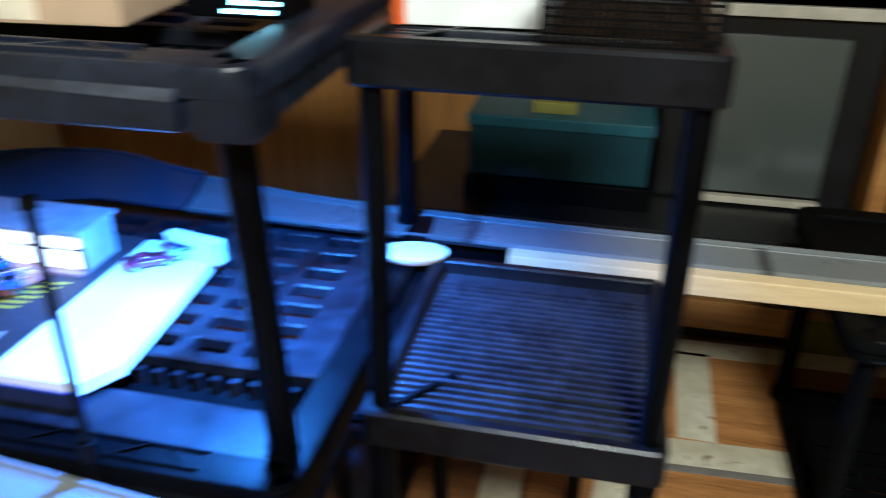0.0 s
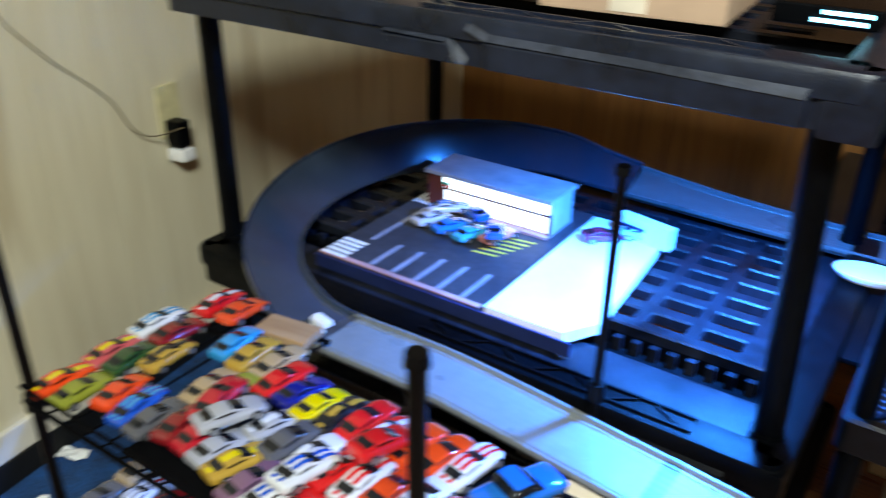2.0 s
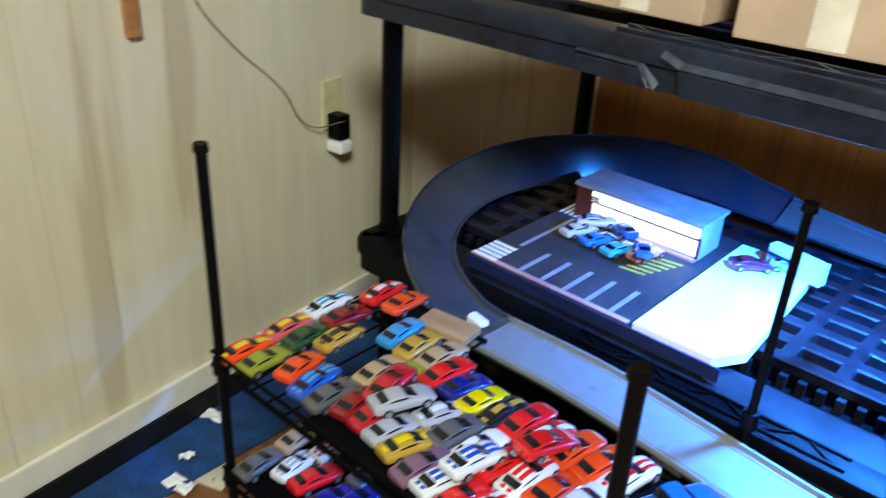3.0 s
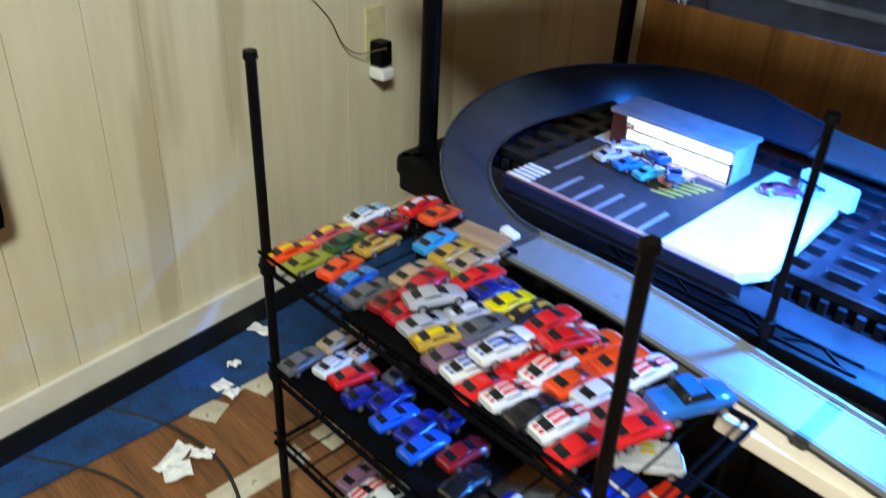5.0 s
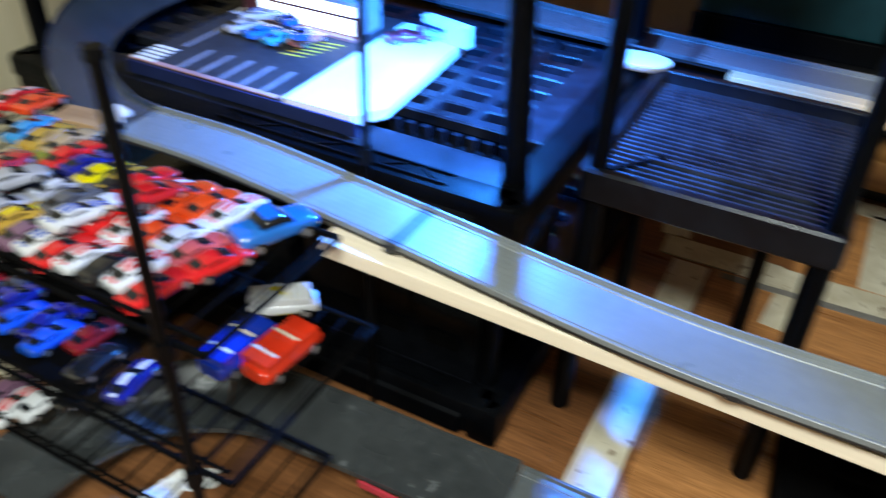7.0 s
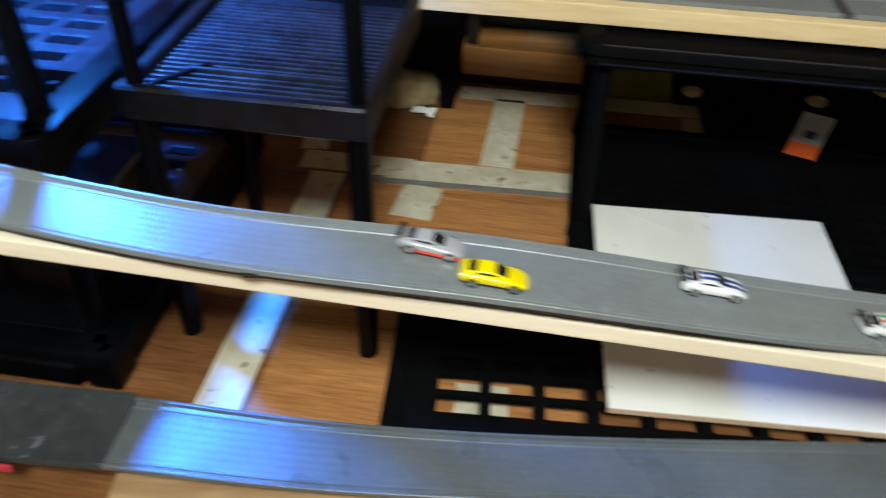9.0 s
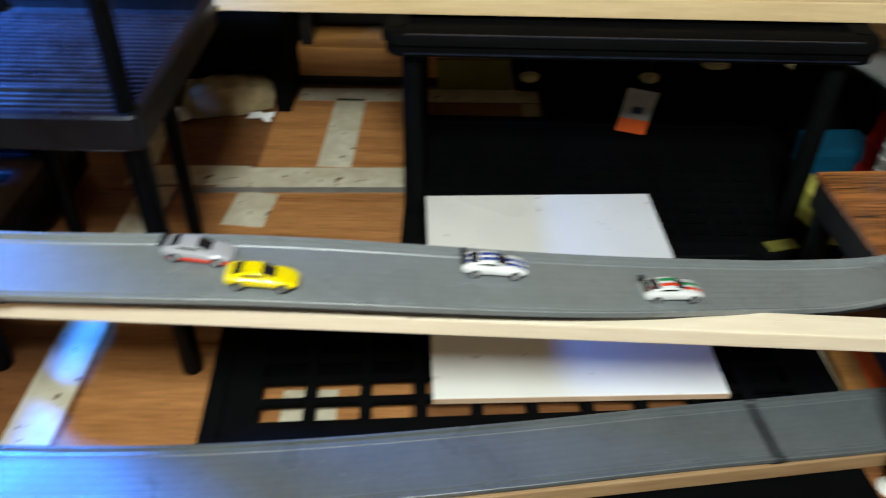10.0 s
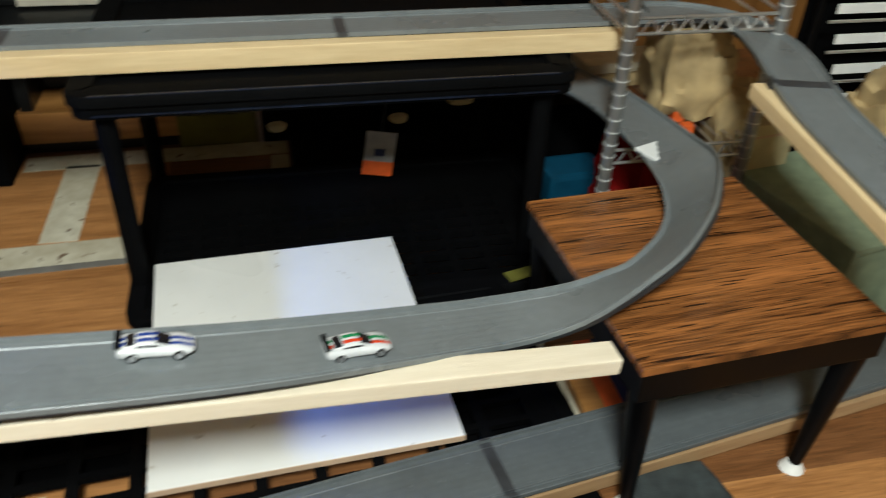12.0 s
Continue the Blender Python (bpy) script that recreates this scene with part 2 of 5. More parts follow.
wall_west = grooved_wall("wall_west", 3.2, 2.52, groove_places(-3.2, 3.2, (0.10, 0.14, 0.08, 0.13, 0.10, 0.17)), WALL_TAN, "tan wood-grain panelled wall with dark vertical grooves", WALL_W @ pose(0, 0, 0, 0, 0, 90), start=-3.2)
wall_north = grooved_wall("wall_north", 4.5, 2.52, groove_places(-1.6, 4.5, (0.14, 0.10, 0.20, 0.13, 0.09)), WALL_BROWN, "dark brown wood-grain panelled wall", pose(0, 2.9, 0), start=-1.6)
tagged(part("trim", B(-3.2, 3.2, -0.013, -0.001, 0.062, 0.122, bevel=0.005), BASE_CREAM), "cream wooden baseboard on the tan wall", "baseboard", kind="structure").matrix_basis = WALL_W @ pose(0, 0, 0, 0, 0, 90)
tagged(part("baseboard", B(-3.2, 3.2, -0.016, -0.001, 0.0, 0.061, bevel=0.003), BASE_BLACK), "black rubber skirting strip along the tan wall", "baseboard", kind="structure").matrix_basis = WALL_W @ pose(0, 0, 0, 0, 0, 90)
bm = bmesh.new()
low = [bm.verts.new(c) for c in ((-0.895, -0.4, 0.0005), (-0.895, 2.2, 0.0005), (-1.18, 2.2, 0.0005), (-0.90, -0.4, 0.0005))]
high = [bm.verts.new(v.co + Vector((0, 0, 0.006))) for v in low]
bm.faces.new(high)
for k in range(4):
    bm.faces.new((low[k], low[(k + 1) % 4], high[(k + 1) % 4], high[k]))
tagged(part("carpet", bm, CARPET_BLUE), "dark blue carpet strip beside the wall", "carpet", kind="structure")


def floor_strip(x0, x1, y0, y1, turn=0.0, lift=0.002, material=FLOOR_PALE, label="pale worn tape strip stuck on brown floor"):
    ob = part("floor_strip", B(-(x1 - x0) / 2, (x1 - x0) / 2, -(y1 - y0) / 2, (y1 - y0) / 2, 0.0, lift), material)
    ob.matrix_basis = pose((x0 + x1) / 2, (y0 + y1) / 2, 0.0005, 0, 0, turn)
    return tagged(ob, label, "tape", "floor tape strips", "structure")


# Orange sheets; their colour also carries the brighter, lit areas of floor
for x0, x1, y0, y1 in ((0.425, 0.955, 1.02, 1.968), (0.575, 0.955, 2.03, 2.40), (1.72, 2.45, 0.60, 1.235)):
    tagged(part("floor_sheet", B(x0, x1, y0, y1, 0.0002, 0.0014, bevel=0.0004), FLOOR_ORANGE), "orange-brown wood-grain floor sheet between tape strips, lit floor in its colour", "floor", kind="structure")
floor_strip(0.712, 0.790, 2.055, 2.380, -1)
floor_strip(0.30, 0.56, 1.972, 2.046, 1, 0.0034)
floor_strip(0.50, 0.94, 1.970, 2.048, 2, 0.003)
floor_strip(0.44, 0.93, 1.949, 1.9685, 2, 0.0026, STRIP_GREY, "dull grey strip beside the pale tape")
floor_strip(0.548, 0.636, 1.825, 1.945, -6, 0.0022)
floor_strip(0.62, 1.24, 2.372, 2.440, 1)
floor_strip(1.195, 1.240, 2.235, 2.368, 0, 0.0025)
floor_strip(0.270, 0.333, 2.05, 2.285, 6, 0.0022)
floor_strip(0.335, 0.412, 1.00, 1.96, 0, 0.0025)
floor_strip(-0.687, -0.635, 0.755, 0.945, 0, 0.0022)
floor_strip(-0.692, -0.628, 0.985, 1.045, 4, 0.0022)
floor_strip(-0.592, -0.572, 0.690, 0.835, 1, 0.0026)
floor_strip(-0.915, -0.845, 0.965, 1.030, 20, 0.0022)
floor_strip(-0.905, -0.845, 0.845, 0.900, 30, 0.0024)


# ---- black plastic shelving ----
def plate(x0, x1, y0, y1, z0, z1, xs, ys, soft=0.0):
    # a flat plate pierced by a grid of slots; xs, ys: (start, end) of each slot column and row
    cx = sorted({x0, x1, *(v for s in xs for v in s)})
    cy = sorted({y0, y1, *(v for s in ys for v in s)})
    bm = bmesh.new()
    grid = [[bm.verts.new((x, y, z1)) for y in cy] for x in cx]
    holes_x, holes_y = {round(s[0], 6) for s in xs}, {round(s[0], 6) for s in ys}
    for i in range(len(cx) - 1):
        for j in range(len(cy) - 1):
            if round(cx[i], 6) in holes_x and round(cy[j], 6) in holes_y:
                continue
            bm.faces.new((grid[i][j], grid[i + 1][j], grid[i + 1][j + 1], grid[i][j + 1]))
    bmesh.ops.delete(bm, geom=[v for v in bm.verts if not v.link_faces], context="VERTS")
    up = bmesh.ops.extrude_face_region(bm, geom=bm.faces[:])
    bmesh.ops.translate(bm, vec=(0, 0, z0 - z1), verts=[v for v in up["geom"] if isinstance(v, bmesh.types.BMVert)])
    if soft:
        # round the slot corners and the upper edges
        bmesh.ops.recalc_face_normals(bm, faces=bm.faces)
        sharp = [e for e in bm.edges if len(e.link_faces) == 2 and e.calc_face_angle() > 0.5 and max(v.co.z for v in e.verts) > z1 - 1e-5]
        bmesh.ops.bevel(bm, geom=sharp, offset=soft, segments=1, affect="EDGES")
    return bm


def slots(a, b, pitch, width):
    n = int((b - a) / pitch)
    return [(a + i * pitch, a + i * pitch + width) for i in range(n)]


def ring(x0, x1, y0, y1, z0, z1, w, r, step=True):
    # a moulded rim with rounded corners, swept as one closed piece
    h = z1 - z0
    prof = [(0.0, 0.0), (0.0, h * 0.45), (-0.006, h * 0.52), (-0.006, h * 0.88), (-0.003, h * 0.97), (0.004, h), (w - 0.004, h), (w, h - 0.004), (w, 0.0)] if step else [(0.0, 0.004), (0.0, h - 0.004), (0.004, h), (w - 0.003, h), (w, h - 0.003), (w, 0.0), (0.004, 0.0)]
    bm = bmesh.new()
    path = []
    for cx, cy, a0 in ((x0 + r, y0 + r, 180), (x1 - r, y0 + r, 270), (x1 - r, y1 - r, 0), (x0 + r, y1 - r, 90)):
        for k in range(5):
            a = radians(a0 + 22.5 * k)
            path.append((cx, cy, math.cos(a), math.sin(a)))
    rings = [[bm.verts.new((cx + (r - u) * c, cy + (r - u) * s_, z0 + v)) for u, v in prof] for cx, cy, c, s_ in path]
    n = len(prof)
    for i, r0 in enumerate(rings):
        r1 = rings[(i + 1) % len(rings)]
        for k in range(n):
            bm.faces.new((r0[k], r0[(k + 1) % n], r1[(k + 1) % n], r1[k]))
    return bm


def ledge(xa, xb, ka, kb, y, z0, z1, out, slope):
    # a raised block on a front lip: upright face, sloping ledge on top, ends slanted by ka and kb
    bm = bmesh.new()
    lo = [(xa - ka, y + 0.01, z0), (xa - ka, y - out, z0), (xb + kb, y - out, z0), (xb + kb, y + 0.01, z0)]
    mid = [(xa, y + 0.01, z1 - slope), (xa, y - out, z1 - slope), (xb, y - out, z1 - slope), (xb, y + 0.01, z1 - slope)]
    hi = [(xa + ka * 0.4, y + 0.01, z1), (xa + ka * 0.4, y + 0.0005, z1), (xb - kb * 0.4, y + 0.0005, z1), (xb - kb * 0.4, y + 0.01, z1)]
    rows = [[bm.verts.new(c) for c in r] for r in (lo, mid, hi)]
    for r0, r1 in zip(rows, rows[1:]):
        for k in range(4):
            bm.faces.new((r0[k], r0[(k + 1) % 4], r1[(k + 1) % 4], r1[k]))
    bm.faces.new(rows[0])
    bm.faces.new(rows[2])
    bmesh.ops.bevel(bm, geom=bm.edges[:], offset=0.0012, segments=1, affect="EDGES")
    return bm


def edge_strip(points, y, out):
    # a thin sloping strip following (x, z, drop) along a front lip
    bm = bmesh.new()
    rows = []
    for x, z, drop in points:
        rows.append([bm.verts.new(c) for c in ((x, y - out * 0.25, z), (x - drop * 0.2, y - out, z - drop), (x - drop * 0.2, y + 0.002, z - drop))])
    for r0, r1 in zip(rows, rows[1:]):
        for k in range(3):
            bm.faces.new((r0[k], r0[(k + 1) % 3], r1[(k + 1) % 3], r1[k]))
    bm.faces.new(rows[0])
    bm.faces.new(rows[-1])
    return bm


def post(parent, x, y, z0, z1, r, collar=True, lean=0.0, material=BLACK_PLASTIC):
    p = part("post", tube(bmesh.new(), (x + lean, y, z0), (x, y, z1), r, n=18), material, parent, smooth=True)
    if collar:
        part("collar", tube(bmesh.new(), (x + lean, y, z0), (x + lean * 0.9, y, z0 + 0.030), r * 1.35, r * 1.15, 18), material, p, smooth=True)
    return p


unit = thing("shelving_unit", "large black plastic shelving unit holding the race track curve", "shelf")
U1X0, U1X1, U1Y0, U1Y1 = -0.774, 0.211, 1.268, 2.03
for z0, z1 in ((0.02, 0.09), (0.415, 0.482), (0.880, 0.940)):
    # Top lip carries painted sheen; the lower lips stay plain black
    lip = LIP_SHEEN if z1 > 0.9 else BLACK_PLASTIC
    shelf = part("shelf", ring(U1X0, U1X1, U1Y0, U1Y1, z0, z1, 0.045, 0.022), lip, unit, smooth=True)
    part("deck", plate(U1X0 + 0.04, U1X1 - 0.04, 1.502, U1Y1 - 0.04, z1 - 0.045, z1 - 0.026, slots(-0.723, 0.12, 0.084, 0.060), slots(1.527, 1.99, 0.0585, 0.032), 0.003), SHELF_BLACK, shelf)
    part("front_ledge", B(U1X0 + 0.04, U1X1 - 0.04, U1Y0 + 0.036, 1.422, z1 - 0.040, z1 - 0.028, bevel=0.004), SHELF_BLACK, shelf)
    part("trough", B(U1X0 + 0.04, U1X1 - 0.04, 1.416, 1.508, z1 - 0.078, z1 - 0.0705), BLACK_PLASTIC, shelf)
    for y in (1.4185, 1.5035):
        part("trough_wall", B(U1X0 + 0.04, U1X1 - 0.04, y, y + 0.003, z1 - 0.070, z1 - 0.0452), BLACK_PLASTIC, shelf)
    for i in range(30):
        part("rib", B(-0.725 + i * 0.029, -0.712 + i * 0.029, 1.490, 1.5015, z1 - 0.070, z1 - 0.047), SHELF_BLACK, shelf)
    h = z1 - z0
    # stepped moulding along the front lip: raised lower face with a sloping ledge, coloured light for sheen
    zt, zl = z0 + h * 0.72, z0 + h * 0.52
    part("moulding", ledge(-0.200, 0.150, -0.004, 0.0, U1Y0, z0 + 0.002, zt, 0.012, 0.012), lip, shelf)
    part("moulding", ledge(-0.345, -0.250, 0.0, 0.016, U1Y0, z0 + 0.002, zl, 0.010, 0.008), lip, shelf)
    for y in (U1Y0 + 0.006, U1Y0 + 0.034):
        part("rim_rib", B(-0.30, 0.10, y, y + 0.004, z1 - 0.001, z1 + 0.004, bevel=0.001), lip, shelf)
    for i in range(7):
        part("rim_rib", B(-0.018, 0.018, -0.0015, 0.0015, -0.001, 0.0035, m=pose(-0.27 + i * 0.056, U1Y0 + 0.022, z1, 0, 0, 34 if i % 2 else -34)), lip, shelf)
    for cx, sx in ((U1X1, -1),):
        xs_ = sorted((cx - sx * 0.004, cx + sx * 0.052))
        part("corner_boss", B(xs_[0], xs_[1], U1Y0 - 0.005, U1Y0 + 0.055, z0 - 0.008, z1 - 0.004, bevel=0.009), lip, shelf, smooth=True)
        part("post_hole", tube(bmesh.new(), (cx + sx * 0.030, U1Y0 + 0.028, z1 - 0.006), (cx + sx * 0.030, U1Y0 + 0.028, z1 - 0.0025), 0.015, n=18), BASE_BLACK, shelf)
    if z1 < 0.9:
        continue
    # Light strips paint the highlights on the top shelf's edges
    part("sheen_edge", edge_strip([(-0.222, z1 - 0.006, 0.010), (-0.196, zt + 0.001, 0.010), (-0.03, zt, 0.010), (0.150, zt - 0.001, 0.013)], U1Y0, 0.0135), EDGE_SHEEN, shelf)
    part("sheen_edge", edge_strip([(-0.345, zl + 0.001, 0.004), (-0.252, zl, 0.005), (-0.226, z0 + 0.010, 0.008)], U1Y0, 0.0115), EDGE_SHEEN, shelf)
    part("sheen_edge", edge_strip([(-0.74, z1 - 0.001, 0.003), (0.155, z1 - 0.001, 0.003)], U1Y0, 0.004), EDGE_SHEEN, shelf)
for x in (-0.755, 0.16):
    for y in (1.335, 1.965):
        for a, b in ((0.0, 0.05), (0.06, 0.44), (0.455, 0.90)):
            post(unit, x, y, a, b, 0.0180, b - a > 0.1, 0.019 if x > 0 and y < 1.5 and a > 0.4 else 0.0)

# Added plate that stops LED light falling through the gap between units
part("gap_light_block", B(0.208, 0.243, 1.575, 2.0, 0.462, 0.470, bevel=0.002), BLACK_PLASTIC, unit)

unit2 = thing("shelving_unit", "small black plastic shelving unit with finely ribbed shelves", "shelf")
U2X0, U2X1, U2Y0, U2Y1 = 0.245, 0.610, 1.405, 1.825
for z0, z1 in ((0.437, 0.490), (0.888, 0.938)):
    sh = part("shelf", ring(U2X0, U2X1, U2Y0, U2Y1, z0, z1, 0.018, 0.014, False), LIP_DARK, unit2, smooth=True)
    part("deck", B(U2X0 + 0.015, U2X1 - 0.015, U2Y0 + 0.015, U2Y1 - 0.015, z1 - 0.032, z1 - 0.022), BLACK_RIBBED, sh)
    for i in range(23):
        y = 1.448 + i * 0.0145
        part("rib", B(U2X0 + 0.022, U2X1 - 0.022, y, y + 0.006, z1 - 0.0225, z1 - 0.016, bevel=0.0012), BLACK_RIBBED, sh)
    part("rib", B(U2X0 + 0.07, U2X1 - 0.05, 1.500, 1.507, z1 - 0.0225, z1 - 0.010, bevel=0.002), BLACK_RIBBED, sh)
    part("rib", B(-0.004, 0.004, 0.0, 0.10, 0.0, 0.012, bevel=0.002, m=pose(U2X0 + 0.035, 1.445, z1 - 0.0225, 0, 0, -38)), BLACK_PLASTIC, sh)
# Added plates behind the deck that block LED light from the floor
part("rear_light_block", B(U2X0 + 0.01, U2X1 - 0.01, U2Y1 - 0.001, 1.867, 0.446, 0.454, bevel=0.002), BLACK_PLASTIC, unit2)
part("rear_light_block", B(U2X0 + 0.01, 0.356, 1.868, 2.0, 0.446, 0.454, bevel=0.002), BLACK_PLASTIC, unit2)
for x in (0.268, 0.588):
    for y in (1.430, 1.775):
        for a, b in ((0.0, 0.45), (0.46, 0.90))[:2 if y < 1.5 else 1]:
            post(unit2, x - (0.08 if y > 1.6 and x > 0.5 else 0), y, a, b, 0.0175 if a < 0.1 and y < 1.6 else 0.0140, False)

unit3 = thing("shelving_unit", "long low black plastic shelving unit under the back track", "shelf")
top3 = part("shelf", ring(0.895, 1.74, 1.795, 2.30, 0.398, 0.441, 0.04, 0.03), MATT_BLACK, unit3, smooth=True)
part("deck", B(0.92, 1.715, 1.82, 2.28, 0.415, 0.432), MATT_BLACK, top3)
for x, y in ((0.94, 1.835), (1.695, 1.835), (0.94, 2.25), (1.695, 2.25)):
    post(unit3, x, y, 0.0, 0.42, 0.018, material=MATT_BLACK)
# Thin ridges in the sheen colour draw the lip's highlight lines
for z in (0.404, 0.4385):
    part("edge_ridge", B(0.93, 1.705, 1.7895, 1.7935, z, z + 0.0022, bevel=0.0006), LIP_SHEEN, top3, "thin grey ridge coloured as a highlight")
low3 = part("shelf", ring(0.925, 1.78, 1.72, 2.225, 0.0, 0.0455, 0.03, 0.03), MATT_BLACK, unit3, smooth=True)
part("deck", plate(0.945, 1.76, 1.74, 2.205, 0.022, 0.036, slots(0.975, 1.74, 0.072, 0.052), slots(1.78, 2.10, 0.038, 0.021)), CRATE_BLACK, low3)
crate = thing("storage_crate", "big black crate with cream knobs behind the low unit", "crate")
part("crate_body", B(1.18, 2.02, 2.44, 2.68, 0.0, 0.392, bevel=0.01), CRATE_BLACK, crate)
# Added black blocks that keep the space behind the low unit dark
part("filler_step", B(1.246, 1.92, 2.232, 2.4395, 0.0, 0.030, bevel=0.004), CRATE_BLACK, crate)
part("filler_block", B(1.800, 2.02, 2.150, 2.2315, 0.0, 0.200, bevel=0.004), CRATE_BLACK, crate)
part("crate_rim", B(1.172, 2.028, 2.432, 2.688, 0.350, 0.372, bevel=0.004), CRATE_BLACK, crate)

panel = thing("shelf_panel", "black slotted plastic shelf panel lying on the floor", "shelf panel", at=(1.13, 1.48, 0.0), turn=4.0)
part("rim", ring(-0.498, 0.50, -0.225, 0.225, 0.0, 0.046, 0.03, 0.03, False), MATT_BLACK, panel, smooth=True)
part("deck", plate(-0.475, 0.48, -0.20, 0.205, 0.030, 0.040, slots(-0.415, 0.46, 0.086, 0.068), slots(-0.165, 0.18, 0.046, 0.034)), MATT_BLACK, panel)
# Black sheets stand in for the shade below the rear and right slots
part("shade_sheet", B(-0.468, 0.47, -0.055, 0.195, 0.004, 0.012), CRATE_BLACK, panel, "black sheet standing in for shade under the slots")
part("shade_sheet", B(0.29, 0.47, -0.140, -0.056, 0.004, 0.012), CRATE_BLACK, panel)
floor_strip(0.754, 0.842, 1.20, 1.385, 3, 0.0032)
floor_strip(1.630, 1.664, 1.36, 1.56, 1, 0.002)

board = thing("whiteboard", "white laminate board lying flat on a black shelf panel", "board", at=(1.208, 1.607, 0.0465), turn=3.0)
part("sheet", B(-0.230, 0.230, -0.271, 0.271, 0.0, 0.012, bevel=0.002), WHITE_BOARD, board)
part("edge_band", B(-0.2305, 0.2305, -0.2725, -0.2712, 0.001, 0.011), CARDBOARD, board, "brown raw front edge")


# ---- race track ----
TW = 0.0475  # half width of the road


def smooth_path(points, step=0.02):
    # Catmull-Rom through the control points: x, y, z, bank in degrees
    pts = [np.array(p, float) for p in points]
    pts = [2 * pts[0] - pts[1]] + pts + [2 * pts[-1] - pts[-2]]
    out = []
    for i in range(1, len(pts) - 2):
        p0, p1, p2, p3 = pts[i - 1:i + 3]
        n = max(2, int(np.linalg.norm((p2 - p1)[:3]) / step))
        for k in range(n):
            u = k / n
            out.append(0.5 * (2 * p1 + (p2 - p0) * u + (2 * p0 - 5 * p1 + 4 * p2 - p3) * u * u + (3 * p1 - p0 - 3 * p2 + p3) * u ** 3))
    out.append(pts[-2])
    return out


# lipped edges, a thin ridge inside each lip, and a road with faint lengthwise drawing lines
LIP = ((TW + 0.003, -0.002), (TW + 0.003, 0.0050), (TW + 0.002, 0.0058), (TW - 0.001, 0.0055), (TW - 0.002, 0.0004), (TW - 0.0072, -0.0004), (TW - 0.0080, 0.0014), (TW - 0.0100, 0.0014), (TW - 0.0112, 0.0))
UNDERSIDE = tuple((TW * u / 6, -0.0026) for u in range(-6, 7)) + tuple(((TW - 0.001) * u / 6, -0.0095) for u in range(6, -7, -1))
ROAD = tuple((u * 0.0035, 0.00016 * (k % 3)) for k, u in enumerate(range(-10, 11)))
PROFILE = tuple((-u, v) for u, v in LIP) + ROAD + LIP[::-1]


def sweep(points, profile, crease=0.0):
    bm = bmesh.new()
    rings = []
    for i, p in enumerate(points):
        a, b = points[max(0, i - 1)], points[min(len(points) - 1, i + 1)]
        d = Vector((b - a)[:3]).normalized()
        side = d.cross(Vector((0, 0, 1))).normalized()
        up = side.cross(d)
        r = Matrix.Rotation(-radians(p[3]), 3, d)
        side, up = r @ side, r @ up
        hollow = 0.016 * min(1.0, abs(p[3]) / 30)  # banked pieces are dished across
        wide = p[4] if len(p) > 4 else 1.0
        fold = crease * min(1.0, abs(p[3]) / 30)  # steeper outer half
        rings.append([bm.verts.new(Vector(p[:3]) + side * u * wide + up * (v + hollow * ((u / TW) ** 2 - 0.35) + fold * max(0.0, u - 0.1 * TW))) for u, v in profile])
    n = len(profile)
    for r0, r1 in zip(rings, rings[1:]):
        for k in range(n):
            bm.faces.new((r0[k], r0[(k + 1) % n], r1[(k + 1) % n], r1[k]))
    bm.faces.new(rings[0])
    bm.faces.new(rings[-1][::-1])
    return bm


def track(name, label, points, cuts, banded=(), curved=(), dull=(), base=TRACK_GREY):
    t = thing(name, label, "race track", "toy race track runs")
    path = smooth_path(points)
    marks = [0] + [int(c * (len(path) - 1)) for c in cuts] + [len(path) - 1]
    for i, (a, b) in enumerate(zip(marks, marks[1:])):
        part("track_section", sweep(path[a:b + 1], PROFILE, 0.30 if i in curved else 0.0), TRACK_CURVE if i in curved else TRACK_SHADED if i in dull else base, t, "glossy curve piece with shade in its colour" if i in curved else "", smooth=True)
        # Underside coloured near black to give the shade below the track edge
        if i not in curved:
            part("underside", sweep(path[a:b + 1], UNDERSIDE), TRACK_DARK, t, "underside with shade put into its colour")
    for a in marks[1:-1]:
        seg = [path[a - 1] * 0.5 + path[a] * 0.5, path[a], path[a] * 0.5 + path[a + 1] * 0.5]
        # Dark joint bands; the two at the front also stand for post shadows
        if marks.index(a) in banded:
            part("joint_band", sweep(seg, [(u * 1.004, v + 0.0004) for u, v in PROFILE]), TRACK_JOINT, t, smooth=True)
        d = Vector((path[a + 1] - path[a])[:3]).normalized()
        side_ = d.cross(Vector((0, 0, 1))).normalized()
        m = Matrix.Translation(Vector(path[a][:3]) + side_ * (TW + 0.004)) @ Matrix.Rotation(math.atan2(d.y, d.x), 4, "Z")
        part("joint_clip", B(-0.010, 0.010, -0.003, 0.002, -0.008, 0.000, bevel=0.0015, m=m), TRACK_DARK, t)
    return t


# upper run: along the back, round the corner shelf, then down the front to the table
CX, CY, CR = -0.355, 1.567, 0.38
upper = [(1.93, 1.945, 0.484, 0), (1.2, 1.945, 0.482, 0), (0.5, 1.950, 0.480, 0), (0.05, 1.955, 0.482, 3), (-0.16, 1.956, 0.488, 10)]
BANK_AT, BANK = (86, 98, 115, 140, 170, 195, 220, 245, 262), (22, 34, 48, 58, 52, 40, 24, 9, 2)
